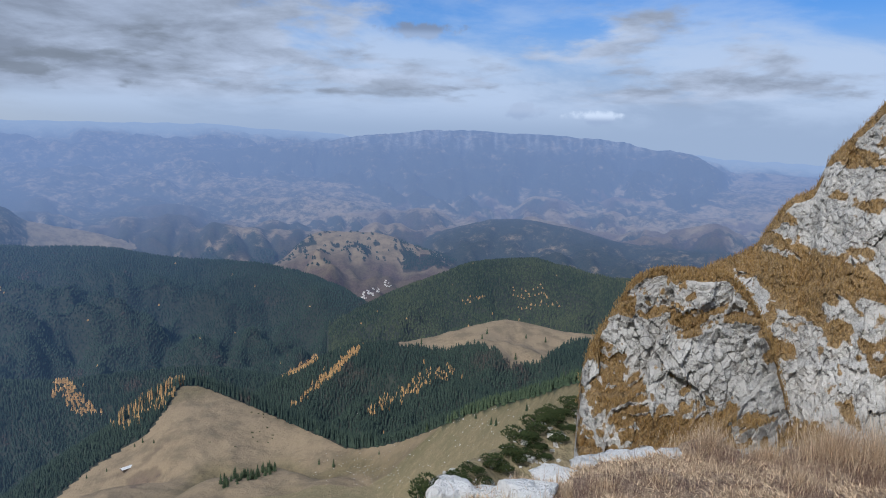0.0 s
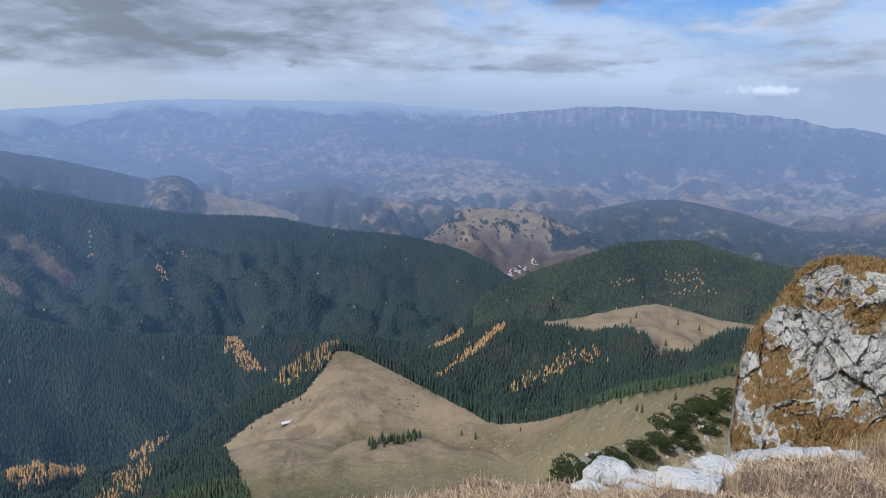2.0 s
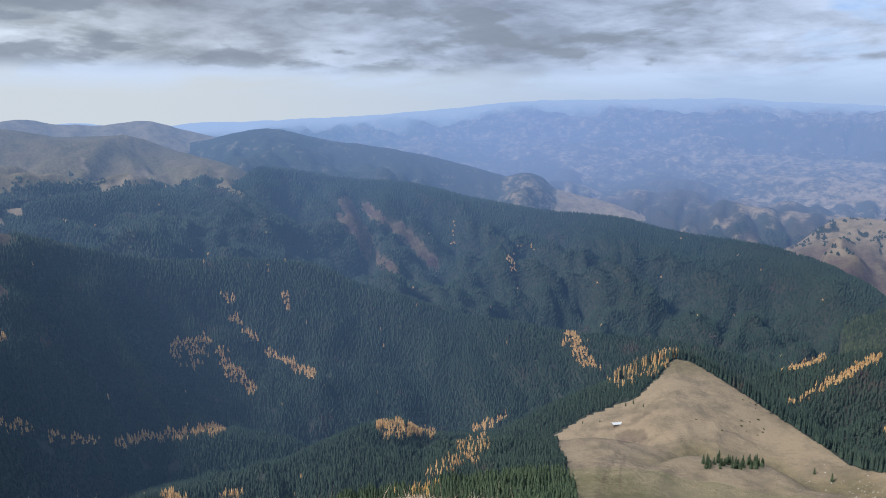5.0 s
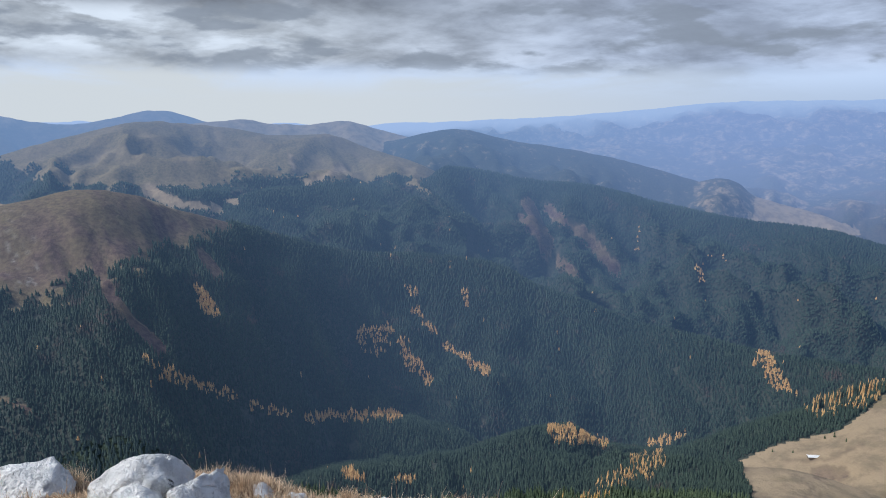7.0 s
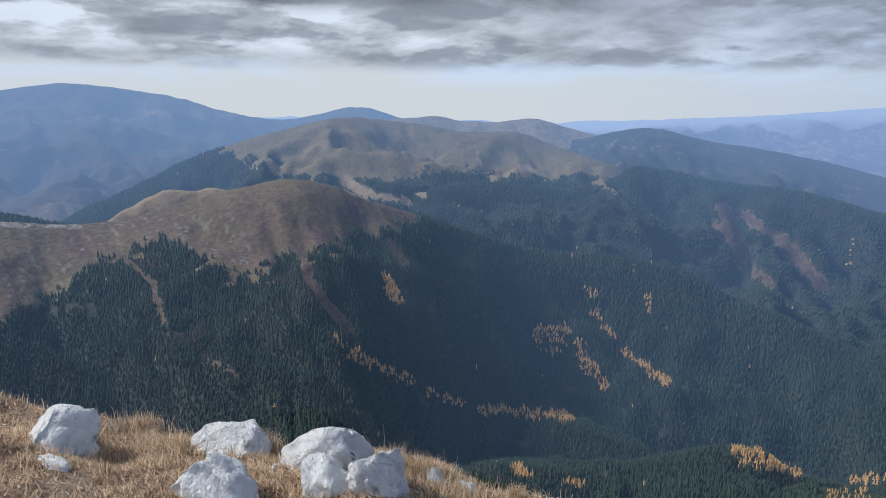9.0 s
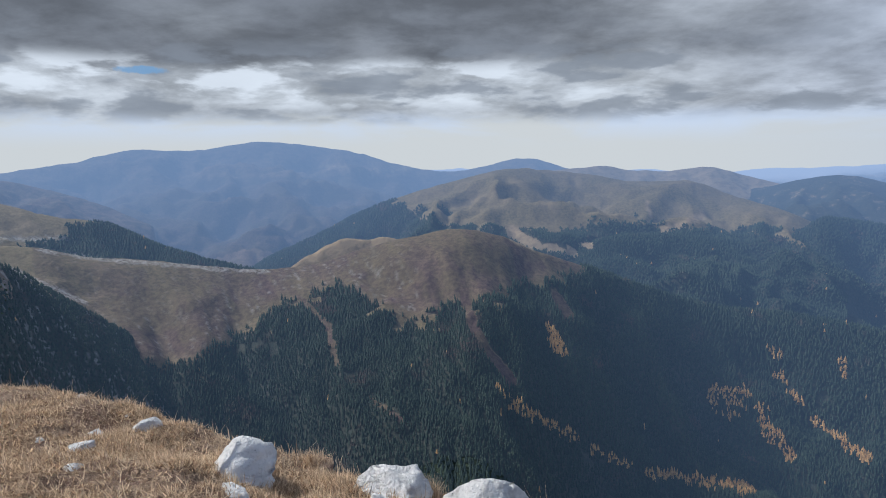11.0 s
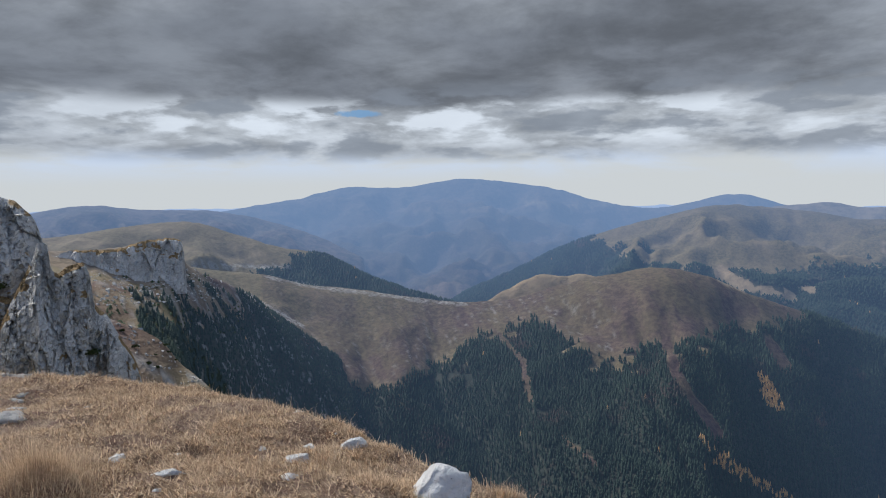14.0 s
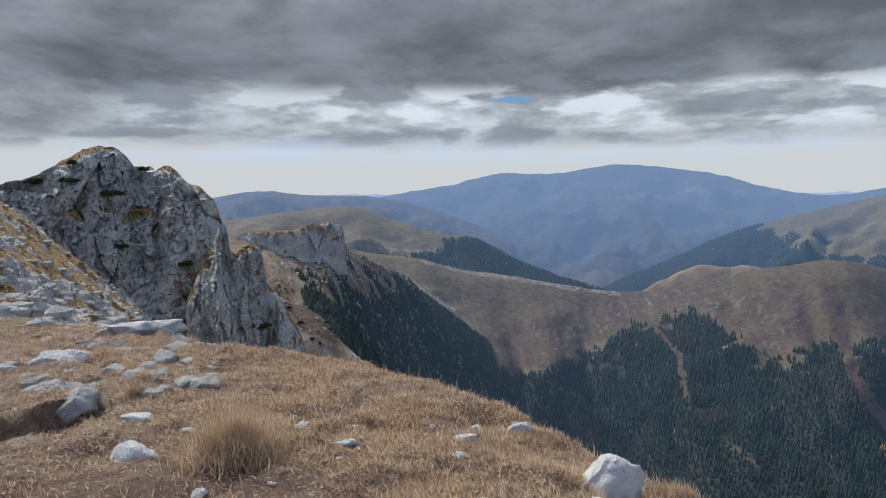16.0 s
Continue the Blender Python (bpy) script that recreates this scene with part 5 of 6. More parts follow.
def blades(name, x, y, z, length, width, spread, mat, lean=(0.0, 0.0)):
    """Grass blades, each bent and tapering to its tip."""
    n = len(x)
    a, b = rng.uniform(0, 6.2832, n), rng.uniform(0, 6.2832, n)
    t = np.abs(rng.normal(0, spread, n))
    dx, dy = np.cos(a) * t + lean[0], np.sin(a) * t + lean[1]
    up = 1 / np.sqrt(1 + dx * dx + dy * dy)
    wx, wy = np.cos(b) * width / 2, np.sin(b) * width / 2
    out = np.zeros((n, 5, 3))
    for k, (f, wd, bend) in enumerate(((0, 1, 0), (0, -1, 0), (0.55, 0.7, 0.42), (0.55, -0.7, 0.42), (1.0, 0, 1.15))):
        out[:, k, 0] = x + wx * wd + dx * length * bend * up
        out[:, k, 1] = y + wy * wd + dy * length * bend * up
        out[:, k, 2] = z + f * length * up - 0.008 - (0.2 * t * length if f == 1 else 0)
    tri = (np.array([(0, 1, 2), (1, 3, 2), (2, 3, 4)])[None] + (np.arange(n) * 5)[:, None, None]).reshape(-1, 3)
    me = bpy.data.meshes.new(name)
    me.vertices.add(n * 5)
    me.vertices.foreach_set("co", out.ravel())
    me.loops.add(tri.size)
    me.loops.foreach_set("vertex_index", tri.ravel())
    me.polygons.add(len(tri))
    me.polygons.foreach_set("loop_start", np.arange(0, tri.size, 3))
    me.update(calc_edges=True)
    me.materials.append(mat)
    return new(name, me)


def turf_blades(n, clumps):
    """Short turf everywhere, thicker and longer in clumps."""
    az = rng.uniform(-36, 144, n)
    r = 2.1 + (curve(az, BRINK, 2) * 1.07 - 2.1) * rng.uniform(0, 1, n) ** 0.62
    caz = rng.uniform(-36, 144, clumps)
    cr = 2.1 + (curve(caz, BRINK, 2) * 1.06 - 2.1) * rng.uniform(0, 1, clumps) ** 0.62
    cs = rng.uniform(0.02, 0.075, clumps)
    x, y = -r * np.sin(np.radians(az)), r * np.cos(np.radians(az))
    ln = rng.uniform(0.025, 0.06, n)
    k = np.repeat(np.arange(clumps), 42)
    cx, cy = -cr * np.sin(np.radians(caz)), cr * np.cos(np.radians(caz))
    x2, y2 = cx[k] + rng.normal(0, 1, len(k)) * cs[k], cy[k] + rng.normal(0, 1, len(k)) * cs[k]
    ln2 = rng.uniform(0.5, 1.1, len(k)) * (0.05 + cs[k] * 0.9)
    x, y, ln = np.concatenate([x, x2]), np.concatenate([y, y2]), np.concatenate([ln, ln2])
    keep = rng.uniform(0, 1, len(x)) < np.clip(2.4 * (fbm(x * 1.3, y * 1.3, 4, 81) - 0.30), 0.10, 1)
    x, y, ln = x[keep], y[keep], ln[keep]
    r, az = np.hypot(x, y), np.degrees(np.arctan2(-x, y))
    return tagged(blades("turf_grass", x, y, summit(az, r), ln, 0.0055, 1.5, DRY), "short dry straw-coloured mountain grass", "grass", kind="stuff")


def straw(n):
    """Matted single straws lying over the turf."""
    az = np.where(rng.uniform(0, 1, n) < 0.72, rng.uniform(-36, 144, n), rng.uniform(100, 144, n))
    r = 2.1 + (curve(az, BRINK, 2) * 1.03 - 2.1) * rng.uniform(0, 1, n) ** 0.65
    x, y = -r * np.sin(np.radians(az)), r * np.cos(np.radians(az))
    keep = rng.uniform(0, 1, n) < np.clip(3.4 * (fbm(x * 2.1, y * 2.1, 4, 83) - 0.33), 0.12, 1)
    az, r, x, y = az[keep], r[keep], x[keep], y[keep]
    n = len(x)
    z = summit(az, r)
    a, ln = rng.uniform(0, 6.2832, n), rng.uniform(0.02, 0.065, n)
    wx, wy = -np.sin(a) * 0.0042, np.cos(a) * 0.0042
    out = np.zeros((n, 3, 3))
    out[:, 0] = np.stack([x + wx, y + wy, z + 0.002], -1)
    out[:, 1] = np.stack([x - wx, y - wy, z + 0.006], -1)
    out[:, 2] = np.stack([x + np.cos(a) * ln, y + np.sin(a) * ln, z + rng.uniform(0.002, 0.05, n)], -1)
    me = bpy.data.meshes.new("straw")
    me.vertices.add(n * 3)
    me.vertices.foreach_set("co", out.ravel())
    me.loops.add(n * 3)
    me.loops.foreach_set("vertex_index", np.arange(n * 3))
    me.polygons.add(n)
    me.polygons.foreach_set("loop_start", np.arange(0, n * 3, 3))
    me.update(calc_edges=True)
    me.materials.append(DRY)
    return tagged(new("straw", me), "matted dead straw lying on the turf", "grass", kind="stuff")


def stalks(n):
    """Single long dead stalks standing along the brink."""
    az = rng.uniform(-34, 142, n)
    r = curve(az, BRINK, 2) * rng.uniform(0.86, 1.03, n)
    x, y = -r * np.sin(np.radians(az)), r * np.cos(np.radians(az))
    return tagged(blades("grass_stalk", x, y, summit(az, r), rng.uniform(0.08, 0.24, n), 0.0035, 0.45, DRY), "thin dead grass stalks along the brink", "grass", kind="stuff")


stalks(900)
turf_blades(50000, 2700)
straw(330000)


def tussock(az, e, w, n, length, label="tussock of long dry golden grass on the turf", spread=0.55):
    x0, y0, z0, r0 = on_summit(az, e)
    rad = np.abs(rng.normal(0, 0.45, n)) * w / 2
    an = rng.uniform(0, 6.2832, n)
    x, y = x0 + rad * np.cos(an), y0 + rad * np.sin(an)
    ln = rng.uniform(0.5, 1.1, n) * length * np.clip(1.1 - rad / w, 0.4, 1)
    thing = tagged(new("grass_tussock"), label, "grass", "tussocks on the summit")
    thing.location = (x0, y0, z0)
    bm = bmesh.new()
    bmesh.ops.create_icosphere(bm, subdivisions=2, radius=1, matrix=Matrix.Diagonal((w * 0.36, w * 0.36, length * 0.28, 1)))
    for v in bm.verts:
        v.co *= 1 + 0.25 * noise.noise(v.co * 9 + Vector((az, e, 0)))
    me = bpy.data.meshes.new("root_mound")
    bm.to_mesh(me)
    bm.free()
    me.materials.append(TURF)
    new("root_mound", me).parent = thing
    ob = blades("tuft", x - x0, y - y0, np.zeros(n), ln, 0.0035, spread, DRY)
    ob.parent = thing
    tagged(ob, kind="stuff")
    return thing


tussock(128.2, -20.0, 0.74, 5200, 0.36, spread=1.15)
for az, e, w, ln in ((-22.5, -22.4, 0.8, 0.36), (-26.5, -21.8, 0.6, 0.25), (-31.0, -20.4, 1.2, 0.55), (-33.5, -21.5, 1.1, 0.6), (-30.0, -22.0, 0.8, 0.4), (-29, -23.5, 0.7, 0.2), (83.2, -26.8, 0.35, 0.2), (72.5, -28.4, 0.3, 0.18), (70.5, -28.9, 0.3, 0.16),
                     (-12, -27, 0.6, 0.12), (-15, -26, 0.7, 0.13), (-19, -25, 0.7, 0.13), (-9, -28.5, 0.6, 0.11), (62, -30.5, 0.25, 0.14), (93, -23.8, 0.5, 0.14), (136.5, -12.4, 0.6, 0.2), (139, -11, 0.8, 0.2)):
    tussock(az, e, w, int(900 * w + 250), ln, "clump of dry straw-coloured grass at the brink")


for k in range(18):
    tussock(more.uniform(129, 142), more.uniform(-15.5, -10.2), more.uniform(0.3, 0.6), 380, more.uniform(0.1, 0.2), "tuft of dry grass between limestone slabs", 0.9)


def crag_tufts(face, n, size, name, label):
    """Grass hanging on the ledges of a rock face."""
    ob, co, g = face
    pts, w = co.reshape(-1, 3), np.clip(g.ravel() - 0.55, 0, 1)
    pick = rng.choice(len(pts), n, p=w / w.sum())
    p = pts[pick] + rng.normal(0, 0.12, (n, 3)) * (1, 1, 0.3)
    away = -p[:, :2] / np.linalg.norm(p[:, :2], axis=1)[:, None]
    tuft = blades(name, p[:, 0] + away[:, 0] * 0.05, p[:, 1] + away[:, 1] * 0.05, p[:, 2], rng.uniform(0.5, 1.2, n) * size, 0.05, 0.7, CRAG_GRASS)
    return tagged(tuft, label, "grass", kind="stuff")


crag_tufts(buttress, 26000, 0.36, "ledge_grass", "brown autumn grass hanging on the buttress ledges")
crag_tufts(rocky, 9000, 0.2, "ledge_grass", "dry straw grass between limestone steps")
crag_tufts(mountainside, 36000, 0.52, "ledge_grass", "golden dry grass between the rocks of the mountainside")


# ---- down on the pasture ----
def on_land(az, e, r0=45.0, r1=2600.0):
    r = np.exp(np.arange(math.log(r0), math.log(r1), 0.0015))
    z, _ = ground_height(np.full(r.shape, float(az)), r)
    hit = np.nonzero(np.maximum.accumulate((z - EYE) / r) >= math.tan(radians(e)))[0]
    k = hit[0] if len(hit) else len(r) // 2
    return Vector((-r[k] * math.sin(radians(az)), r[k] * math.cos(radians(az)), float(z[k])))


def part(name, bm, mat, parent, label=""):
    me = bpy.data.meshes.new(name)
    bm.to_mesh(me)
    bm.free()
    me.materials.append(mat)
    ob = new(name, me)
    ob.parent = parent
    return tagged(ob, label)


def box(bm, sx, sy, sz, x=0, y=0, z=0):
    m = Matrix.Translation((x, y, z)) @ Matrix.Diagonal((sx, sy, sz, 1))
    bmesh.ops.create_cube(bm, size=1, matrix=m)


def spruce(seed):
    """A single spruce, ten ragged whorls on a tapering trunk."""
    rnd = random.Random(seed)
    tree = tagged(new("spruce_tree"), "dark green spruce standing alone on the pasture", "tree", "spruces on the pasture")
    bm = bmesh.new()
    bmesh.ops.create_cone(bm, cap_ends=True, segments=7, radius1=0.28, radius2=0.05, depth=11, matrix=Matrix.Translation((0, 0, 5.2)))
    part("trunk", bm, BARK, tree)
    bm = bmesh.new()
    for k in range(11):
        f = k / 11
        z0, w = 0.9 + 11.0 * f, 2.7 * (1 - f) ** 0.85 + 0.2
        tip = bm.verts.new((0, 0, z0 + 2.2))
        ring = []
        for j in range(14):
            a = 6.2832 * (j + rnd.random() * 0.5) / 14
            q = w * (rnd.uniform(0.85, 1.2) if j % 2 else rnd.uniform(0.45, 0.65))
            ring.append(bm.verts.new((q * math.cos(a), q * math.sin(a), z0 - 0.14 * q + rnd.uniform(-0.2, 0.2))))
        for j in range(14):
            bm.faces.new((ring[j], ring[(j + 1) % 14], tip))
    part("crown", bm, SPRUCE, tree)
    return tree


KINDS = [spruce(k) for k in range(3)]
LONE = [(0.8, -22.9, .8), (-3.3, -21.8, .5), (-4.6, -22.2, .55), (-5.0, -22.3, .6), (9.8, -25.2, .55), (8.6, -25.4, .7), (24.0, -22.6, .45), (23.4, -22.4, .5), (22.6, -22.5, .4), (27.4, -24.2, .4), (26.0, -24.0, .35), (-7.5, -21.0, .5), (4.8, -24.6, .4),
        (-8.8, -15.6, .8), (-7.2, -15.4, .7), (-4.0, -15.2, .8), (-3.6, -15.6, .7), (1.4, -16.1, .8), (-9.8, -16.2, .7), (-6.4, -17.1, .9)]
rnd_trees = random.Random(12)
for k in range(40):
    f = k / 39
    LONE.append((17.7 - 4.4 * f + rnd_trees.uniform(-0.15, 0.15), -26.0 + 0.6 * f + rnd_trees.uniform(-0.30, 0.22), rnd_trees.uniform(0.45, 1.0)))
for k, (az, e, size) in enumerate(LONE):
    p = on_land(az, e, 300)
    if k < 3:
        tree = KINDS[k]
        tree.matrix_world = Matrix.Translation(p) @ Matrix.Rotation(k * 1.7, 4, "Z")
    else:
        tree = copy_thing(KINDS[k % 3], Matrix.Translation(p) @ Matrix.Rotation(k * 1.7, 4, "Z"))
    tree.scale = (size, size, size * rnd_trees.uniform(0.95, 1.2))


def sheepfold():
    """The long low hut with a pale roof and its lean-to."""
    p = on_land(24.6, -24.05, 300)
    hut = tagged(new("shepherd_hut"), "low shepherd's hut with a bright white sheet roof", "hut")
    hut.matrix_world = Matrix.Translation(p) @ Matrix.Rotation(radians(24.6 + 25), 4, "Z")
    bm = bmesh.new()
    box(bm, 13, 6, 2.4, 0, 0, 1.0)
    part("wall", bm, WOOD, hut)
    for side in (-1, 1):
        bm = bmesh.new()
        bmesh.ops.create_cube(bm, size=1, matrix=Matrix.Translation((0, side * 1.75, 3.0)) @ Matrix.Rotation(side * -0.36, 4, "X") @ Matrix.Diagonal((14.5, 4.2, 0.14, 1)))
        part("roof", bm, WHITE, hut)
    bm = bmesh.new()
    box(bm, 6, 4, 1.8, 9, -2.5, 0.8)
    part("annex", bm, WOOD, hut)
    bm = bmesh.new()
    bmesh.ops.create_cube(bm, size=1, matrix=Matrix.Translation((9.2, -2.6, 2.0)) @ Matrix.Rotation(0.22, 4, "X") @ Matrix.Diagonal((6.8, 4.8, 0.12, 1)))
    part("annex_roof", bm, WHITE, hut)
    bm = bmesh.new()
    box(bm, 0.08, 1.0, 1.9, -6.53, 0.6, 0.95)
    part("door", bm, BARK, hut)


sheepfold()


def dwarf_pine(seed, shoots=900, size=1.0):
    """A sprawling mountain pine: low bowed stems and hundreds of upturned shoots."""
    rnd = random.Random(seed)
    bush = tagged(new("dwarf_pine"), "sprawling dark green dwarf mountain pine among rocks", "shrub", "dwarf pines below the crag")
    bm = bmesh.new()
    for k in range(7):
        a, ln = rnd.uniform(0, 6.28), rnd.uniform(0.8, 1.4)
        m = Matrix.Rotation(a, 4, "Z") @ Matrix.Rotation(radians(rnd.uniform(45, 70)), 4, "Y") @ Matrix.Translation((0, 0, ln / 2))
        bmesh.ops.create_cone(bm, cap_ends=False, segments=5, radius1=0.07, radius2=0.03, depth=ln, matrix=m)
    part("stem", bm, BARK, bush)
    bm = bmesh.new()
    lumps = [(rnd.uniform(-1.3, 1.3), rnd.uniform(-1.1, 1.1), rnd.uniform(0.5, 1.0)) for _ in range(9)]
    for k in range(shoots):
        lx, ly, lr = lumps[k % 9]
        a, c = rnd.uniform(0, 6.28), rnd.uniform(-0.2, 1)
        q = math.sqrt(max(0, 1 - c * c))
        d = Vector((q * math.cos(a), q * math.sin(a), c))
        p = Vector((lx, ly, 0.45 * lr)) + Vector((d.x * lr, d.y * lr, d.z * lr * 0.85)) * rnd.uniform(0.8, 1.05)
        up = (d + Vector((0, 0, 1.1)) + Vector((rnd.gauss(0, .25), rnd.gauss(0, .25), 0))).normalized() * rnd.uniform(0.16, 0.34) * size
        side = up.orthogonal().normalized() * rnd.uniform(0.05, 0.09) * size
        across = up.cross(side).normalized() * side.length
        tip = bm.verts.new(p + up)
        base = [bm.verts.new(p + v) for v in (side, across, -side, -across)]
        for j in range(4):
            bm.faces.new((base[j], base[(j + 1) % 4], tip))
    part("foliage", bm, PINE, bush)
    return bush


def on_face(face, az, e):
    """The spot on a rock face nearest to that bearing and rise."""
    q = face[1].reshape(-1, 3)
    a = np.degrees(np.arctan2(-q[:, 0], q[:, 1]))
    el = np.degrees(np.arctan2(q[:, 2] - EYE, np.hypot(q[:, 0], q[:, 1])))
    return Vector(q[np.argmin((a - az) ** 2 + (el - e) ** 2)])


PINES = [dwarf_pine(k) for k in range(3)]
SPOTS = [(1.2, -28.0, 1.3), (0.0, -27.0, 1.25), (1.6, -29.0, 1.2), (-1.6, -26.4, .9), (-3.2, -25.6, .8), (-4.6, -24.9, .8), (-6.0, -24.2, .9), (-7.2, -22.9, 1.3), (-8.2, -22.0, 1.3), (-9.0, -21.4, 1.2), (-10.0, -20.9, 1.1), (-11.0, -20.2, 1.1), (-11.8, -19.7, 1.1),
         (-8.4, -23.6, .9), (-7.0, -24.4, .9), (-9.8, -22.9, .9), (-11.0, -22.0, .9), (-12, -21.2, .9), (-5.4, -25.4, .8), (-9.0, -24.3, .7), (-3.8, -26.6, .7)]
for k, (az, e, size) in enumerate(SPOTS):
    m = Matrix.Translation(on_land(az, e)) @ Matrix.Rotation(k * 2.1, 4, "Z")
    if k < 3:
        bush = PINES[k]
        bush.matrix_world = m
    else:
        bush = copy_thing(PINES[k % 3], m)
    bush.scale = (size * 1.2, size * 1.0, size * 0.55)


for k, (az, e, size) in enumerate([(139.4, 0.1, .8), (138.0, 0.4, .9), (137.2, 0.2, .8), (134.6, -0.8, .8), (134.3, -4.6, .6), (130.4, -5.6, .8), (129.9, -6.1, .7), (132.3, 1.2, .7), (124.4, -11.2, .7), (137.0, 1.5, .6)]):
    bush = copy_thing(PINES[k % 3], Matrix.Translation(on_face(left_crag if az > 126 else pillars, az, e)) @ Matrix.Rotation(k * 1.3, 4, "Z"))
    bush.scale = (size * 1.2, size * 1.2, size)
    tagged(bush, "dark dwarf pine clinging to the grey crag")


shrubs = random.Random(77)
JUNIPERS = [dwarf_pine(10 + k, 240, 1.9) for k in range(3)]
for k in range(40):
    if k < 22:
        p, size, text = on_land(shrubs.uniform(115.5, 123.5), shrubs.uniform(-15, -9.6), 120, 400), shrubs.uniform(0.3, 0.6), "low dark juniper on the scree slope"
    else:
        # dark dots of unclear kind on the hill, built as low shrubs
        p, size, text = on_land(shrubs.gauss(14.5, 1.6), shrubs.uniform(-23.6, -20.8), 500, 1100), shrubs.uniform(0.5, 0.9), "dark dot on the bare hill, built as a low shrub"
    m = Matrix.Translation(p) @ Matrix.Rotation(k * 1.1, 4, "Z")
    bush = JUNIPERS[k] if k < 3 else copy_thing(JUNIPERS[k % 3], m)
    bush.matrix_world = m
    bush.scale = (size, size, size)
    tagged(bush, text, group="junipers on the slopes")
    bush.name = "dark_shrub"


def scatter_rocks(name, n, az0, az1, e0, e1, size, label, centre=None, r0=100.0, r1=1000.0, mat=None):
    """Loose stones strewn over a slope, as one field."""
    cube = np.array([(-1, -1, -.6), (1, -1, -.6), (1, 1, -.6), (-1, 1, -.6), (-.7, -.6, .7), (.6, -.7, .8), (.7, .6, .6), (-.6, .7, .75)], float)
    quads = np.array([(0, 1, 5, 4), (1, 2, 6, 5), (2, 3, 7, 6), (3, 0, 4, 7), (4, 5, 6, 7)])
    az, e = rng.uniform(az0, az1, n), rng.uniform(e0, e1, n)
    if centre:
        az, e = rng.normal(centre[0], (az1 - az0) / 4, n), rng.normal(centre[1], (e1 - e0) / 4, n)
    rr = np.exp(np.arange(math.log(r0), math.log(r1), 0.004))
    A, R = np.meshgrid(az, rr)
    Z, _ = ground_height(A, R)
    T = np.maximum.accumulate((Z - EYE) / R, axis=0)
    hit = T >= np.tan(np.radians(e))[None]
    ok = hit.any(axis=0)
    k = hit.argmax(axis=0)
    out, faces, c = [], [], 0
    for i in np.nonzero(ok)[0]:
        r = rr[k[i]]
        s = size * (0.35 + 1.3 * rng.uniform(0, 1) ** 3)
        a = rng.uniform(0, 6.28)
        q = (cube + rng.normal(0, 0.2, cube.shape)) * (s, s * rng.uniform(0.6, 1), s * rng.uniform(0.5, 0.9))
        x, y = q[:, 0] * math.cos(a) - q[:, 1] * math.sin(a), q[:, 0] * math.sin(a) + q[:, 1] * math.cos(a)
        out.append(np.stack([x - r * math.sin(radians(az[i])), y + r * math.cos(radians(az[i])), q[:, 2] + Z[k[i], i]], -1))
        faces.extend((quads + c).tolist())
        c += 8
    me = bpy.data.meshes.new(name)
    me.from_pydata(np.concatenate(out).tolist(), [], faces)
    me.materials.append(mat or CRAG_BARE)
    return tagged(new(name, me), label, "rocks", kind="stuff")


scatter_rocks("boulder_field", 300, -11, 8, -25.5, -19.5, 0.40, "scattered pale limestone boulders on the brown pasture")
scatter_rocks("boulder_field", 260, 2, 10, -27, -24.6, 0.45, "pale limestone boulders in a stony hollow", (5.5, -25.8))
scatter_rocks("boulder_field", 130, -10, -1, -24, -21, 0.5, "pale limestone boulders on the brown pasture", (-4, -22.3))
scatter_rocks("boulder_field", 260, -12, 2, -28, -20, 0.35, "pale rubble between the dwarf pines", None, 45, 130)
scatter_rocks("scree", 700, 115, 125, -7.9, -5.2, 1.1, "grey scree and blocks below the cliff", None, 450, 1000, CRAG_BARE)
scatter_rocks("scree", 500, 114, 126, -14.5, -7.5, 0.45, "grey scree and blocks below the cliff", None, 120, 260, CRAG_BARE)


def houses():
    """The village in the valley, small white houses under pitched roofs."""
    first = None
    rnd = random.Random(4)
    for k in range(46):
        f = rnd.random()
        az, e = 6.3 - 2.3 * f + rnd.gauss(0, 0.12), -12.5 + 1.2 * f + rnd.gauss(0, 0.14)
        m = Matrix.Translation(on_land(az, e, 1500)) @ Matrix.Rotation(rnd.uniform(0, 3.14), 4, "Z")
        if first is None:
            first = tagged(new("village_house"), "small white village house with a pitched roof", "house", "village in the valley")
            bm = bmesh.new()
            box(bm, 6.5, 5, 3.4, 0, 0, 1.4)
            part("wall", bm, WHITE, first)
            bm = bmesh.new()
            v = [bm.verts.new(q) for q in ((-3.7, -3, 3), (3.7, -3, 3), (3.7, 3, 3), (-3.7, 3, 3), (-3.7, 0, 5.2), (3.7, 0, 5.2))]
            for q in ((0, 1, 5, 4), (2, 3, 4, 5), (1, 2, 5), (3, 0, 4), (3, 2, 1, 0)):
                bm.faces.new([v[i] for i in q])
            part("roof", bm, ROOF, first)
            first.matrix_world = m
            house = first
        else:
            house = copy_thing(first, m)
        s = rnd.uniform(0.5, 0.9)
        house.scale = (s, s, s)


houses()


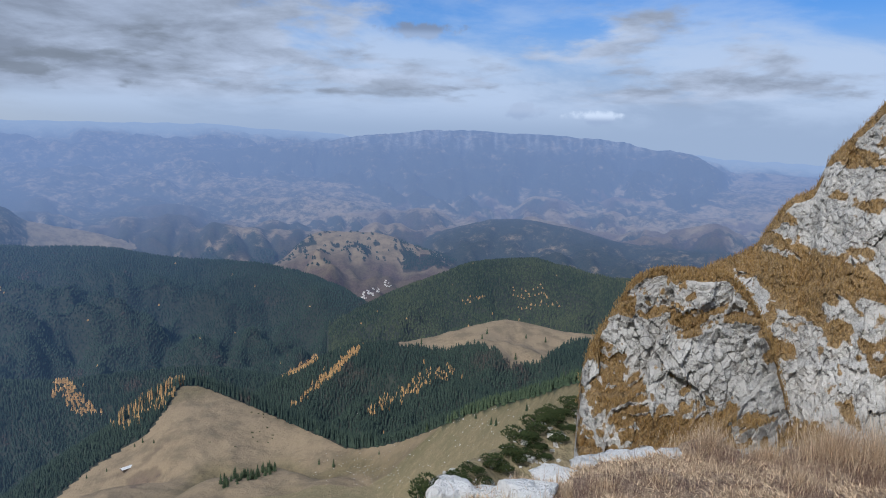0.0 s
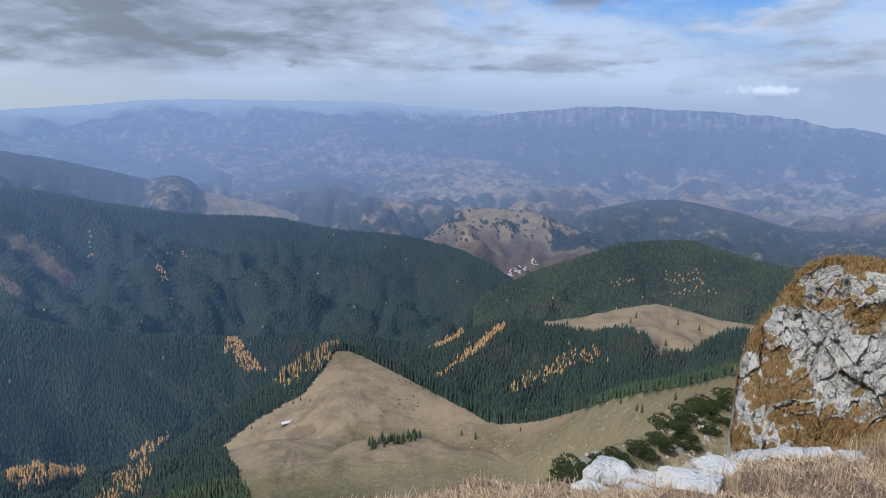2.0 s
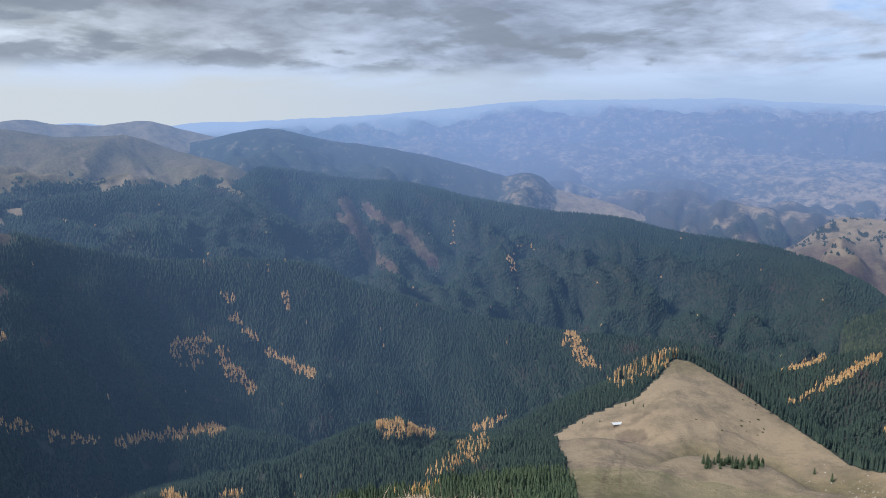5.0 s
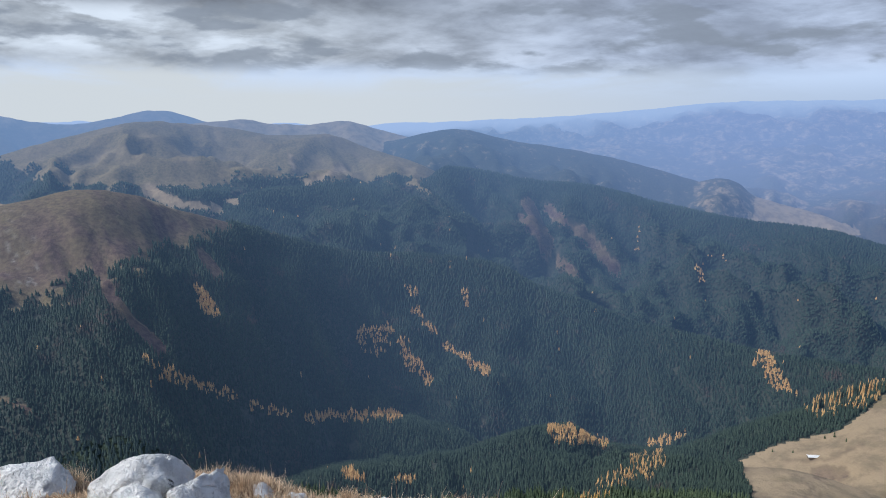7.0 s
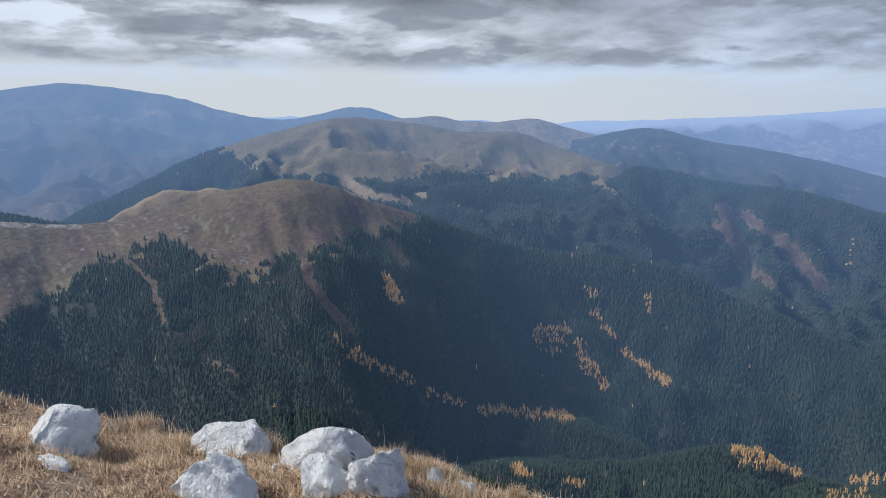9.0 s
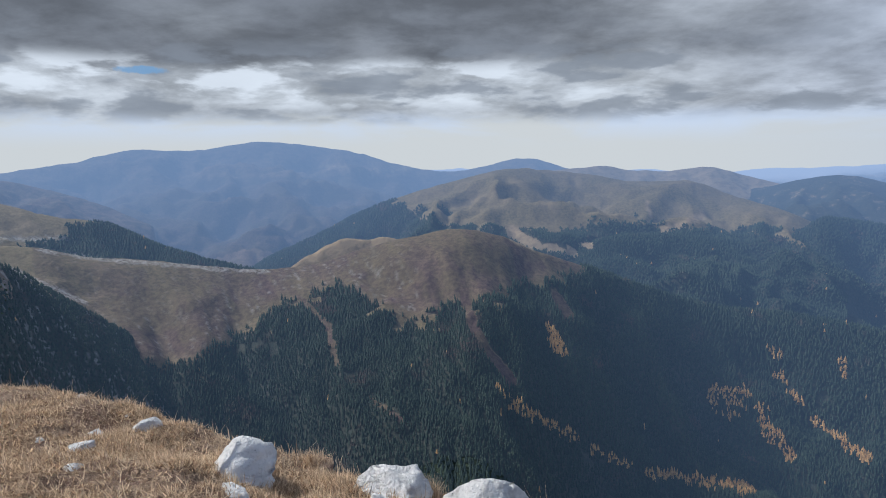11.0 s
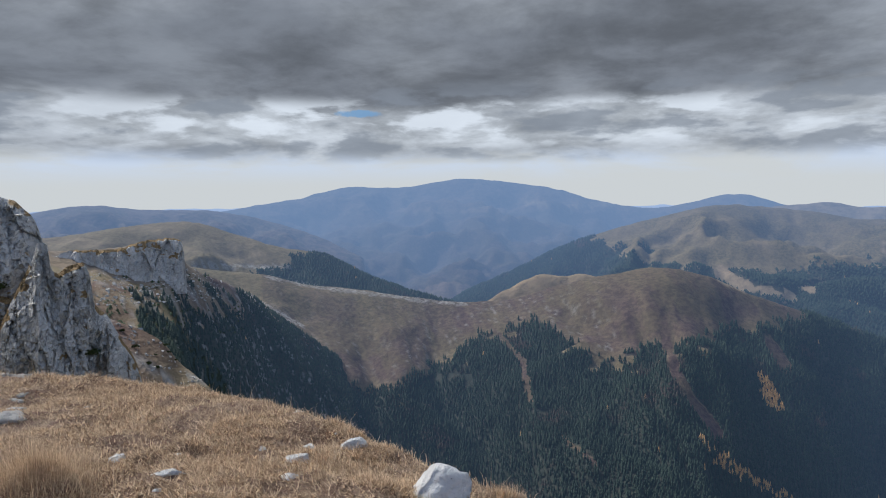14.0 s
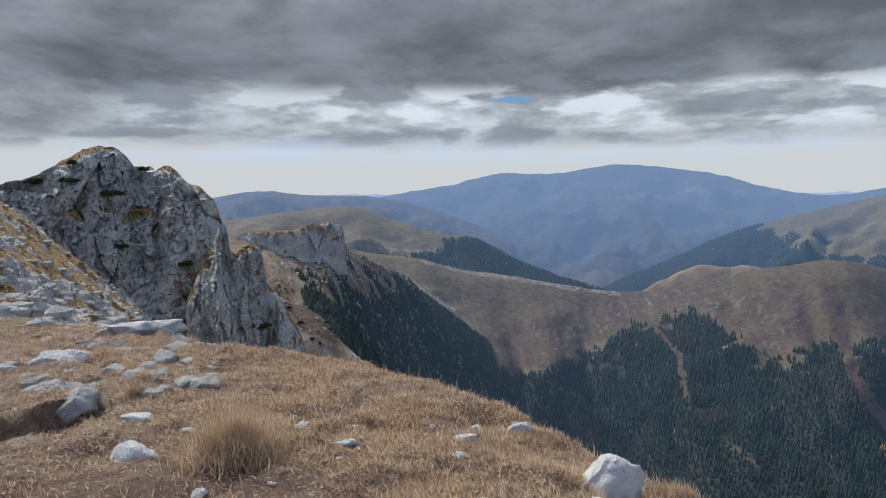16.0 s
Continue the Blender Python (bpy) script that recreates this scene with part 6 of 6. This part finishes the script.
def juniper_scrub(n):
    """Low dark bushes spread over the scree below the far cliff."""
    az, e = rng.uniform(113.5, 124, n), rng.uniform(-10.5, -5.6, n)
    keep = fbm(az * 1.6, e * 2.2, 3, 88) > 0.47 + 0.05 * (e + 8)
    spots = [on_land(a, b, 450, 1000) for a, b in zip(az[keep], e[keep])]
    p = np.array([tuple(v) for v in spots])
    r, a = np.hypot(p[:, 0], p[:, 1]), np.degrees(np.arctan2(-p[:, 0], p[:, 1]))
    ob = forest_mesh("juniper_scrub", a, r, p[:, 2], rng.uniform(1.0, 2.6, len(r)), rng.uniform(0.9, 2.2, len(r)), 2, 5, SPRUCE)
    return tagged(ob, "low dark juniper scrub over the scree", "shrubs", kind="stuff")


juniper_scrub(420)


def slope_stones(face, n):
    """Broken limestone strewn thickly over the stepped slope."""
    q, g = face[1].reshape(-1, 3), face[2].ravel()
    pick = rng.choice(len(q), n, p=np.where(g < 0.9, 1.0, 0.35) / np.where(g < 0.9, 1.0, 0.35).sum())
    bm = bmesh.new()
    bmesh.ops.create_icosphere(bm, subdivisions=1, radius=1.0)
    ball = np.array([tuple(v.co) for v in bm.verts])
    tri = np.array([[v.index for v in f.verts] for f in bm.faces])
    bm.free()
    size = 0.07 + 0.40 * rng.uniform(0, 1, n) ** 3
    c, k = len(ball), rng.uniform(0, 6.28, n)
    v = ball[None] * (1 + rng.normal(0, 0.16, (n, c, 1))) * np.stack([size, size * rng.uniform(0.5, 1, n), size * rng.uniform(0.35, 0.7, n)], -1)[:, None]
    x, y = v[..., 0] * np.cos(k)[:, None] - v[..., 1] * np.sin(k)[:, None], v[..., 0] * np.sin(k)[:, None] + v[..., 1] * np.cos(k)[:, None]
    co = np.stack([x, y, v[..., 2]], -1) + q[pick][:, None] + np.array([0, 0, 0.02])
    me = bpy.data.meshes.new("rubble")
    me.from_pydata(co.reshape(-1, 3).tolist(), [], (tri[None] + (np.arange(n) * c)[:, None, None]).reshape(-1, 3).tolist())
    me.materials.append(SHADED_GREY_STONE)
    return tagged(new("rubble", me), "grey-white limestone rubble between dry grass on the slope", "rocks", kind="stuff")


slope_stones(rocky, 2600)
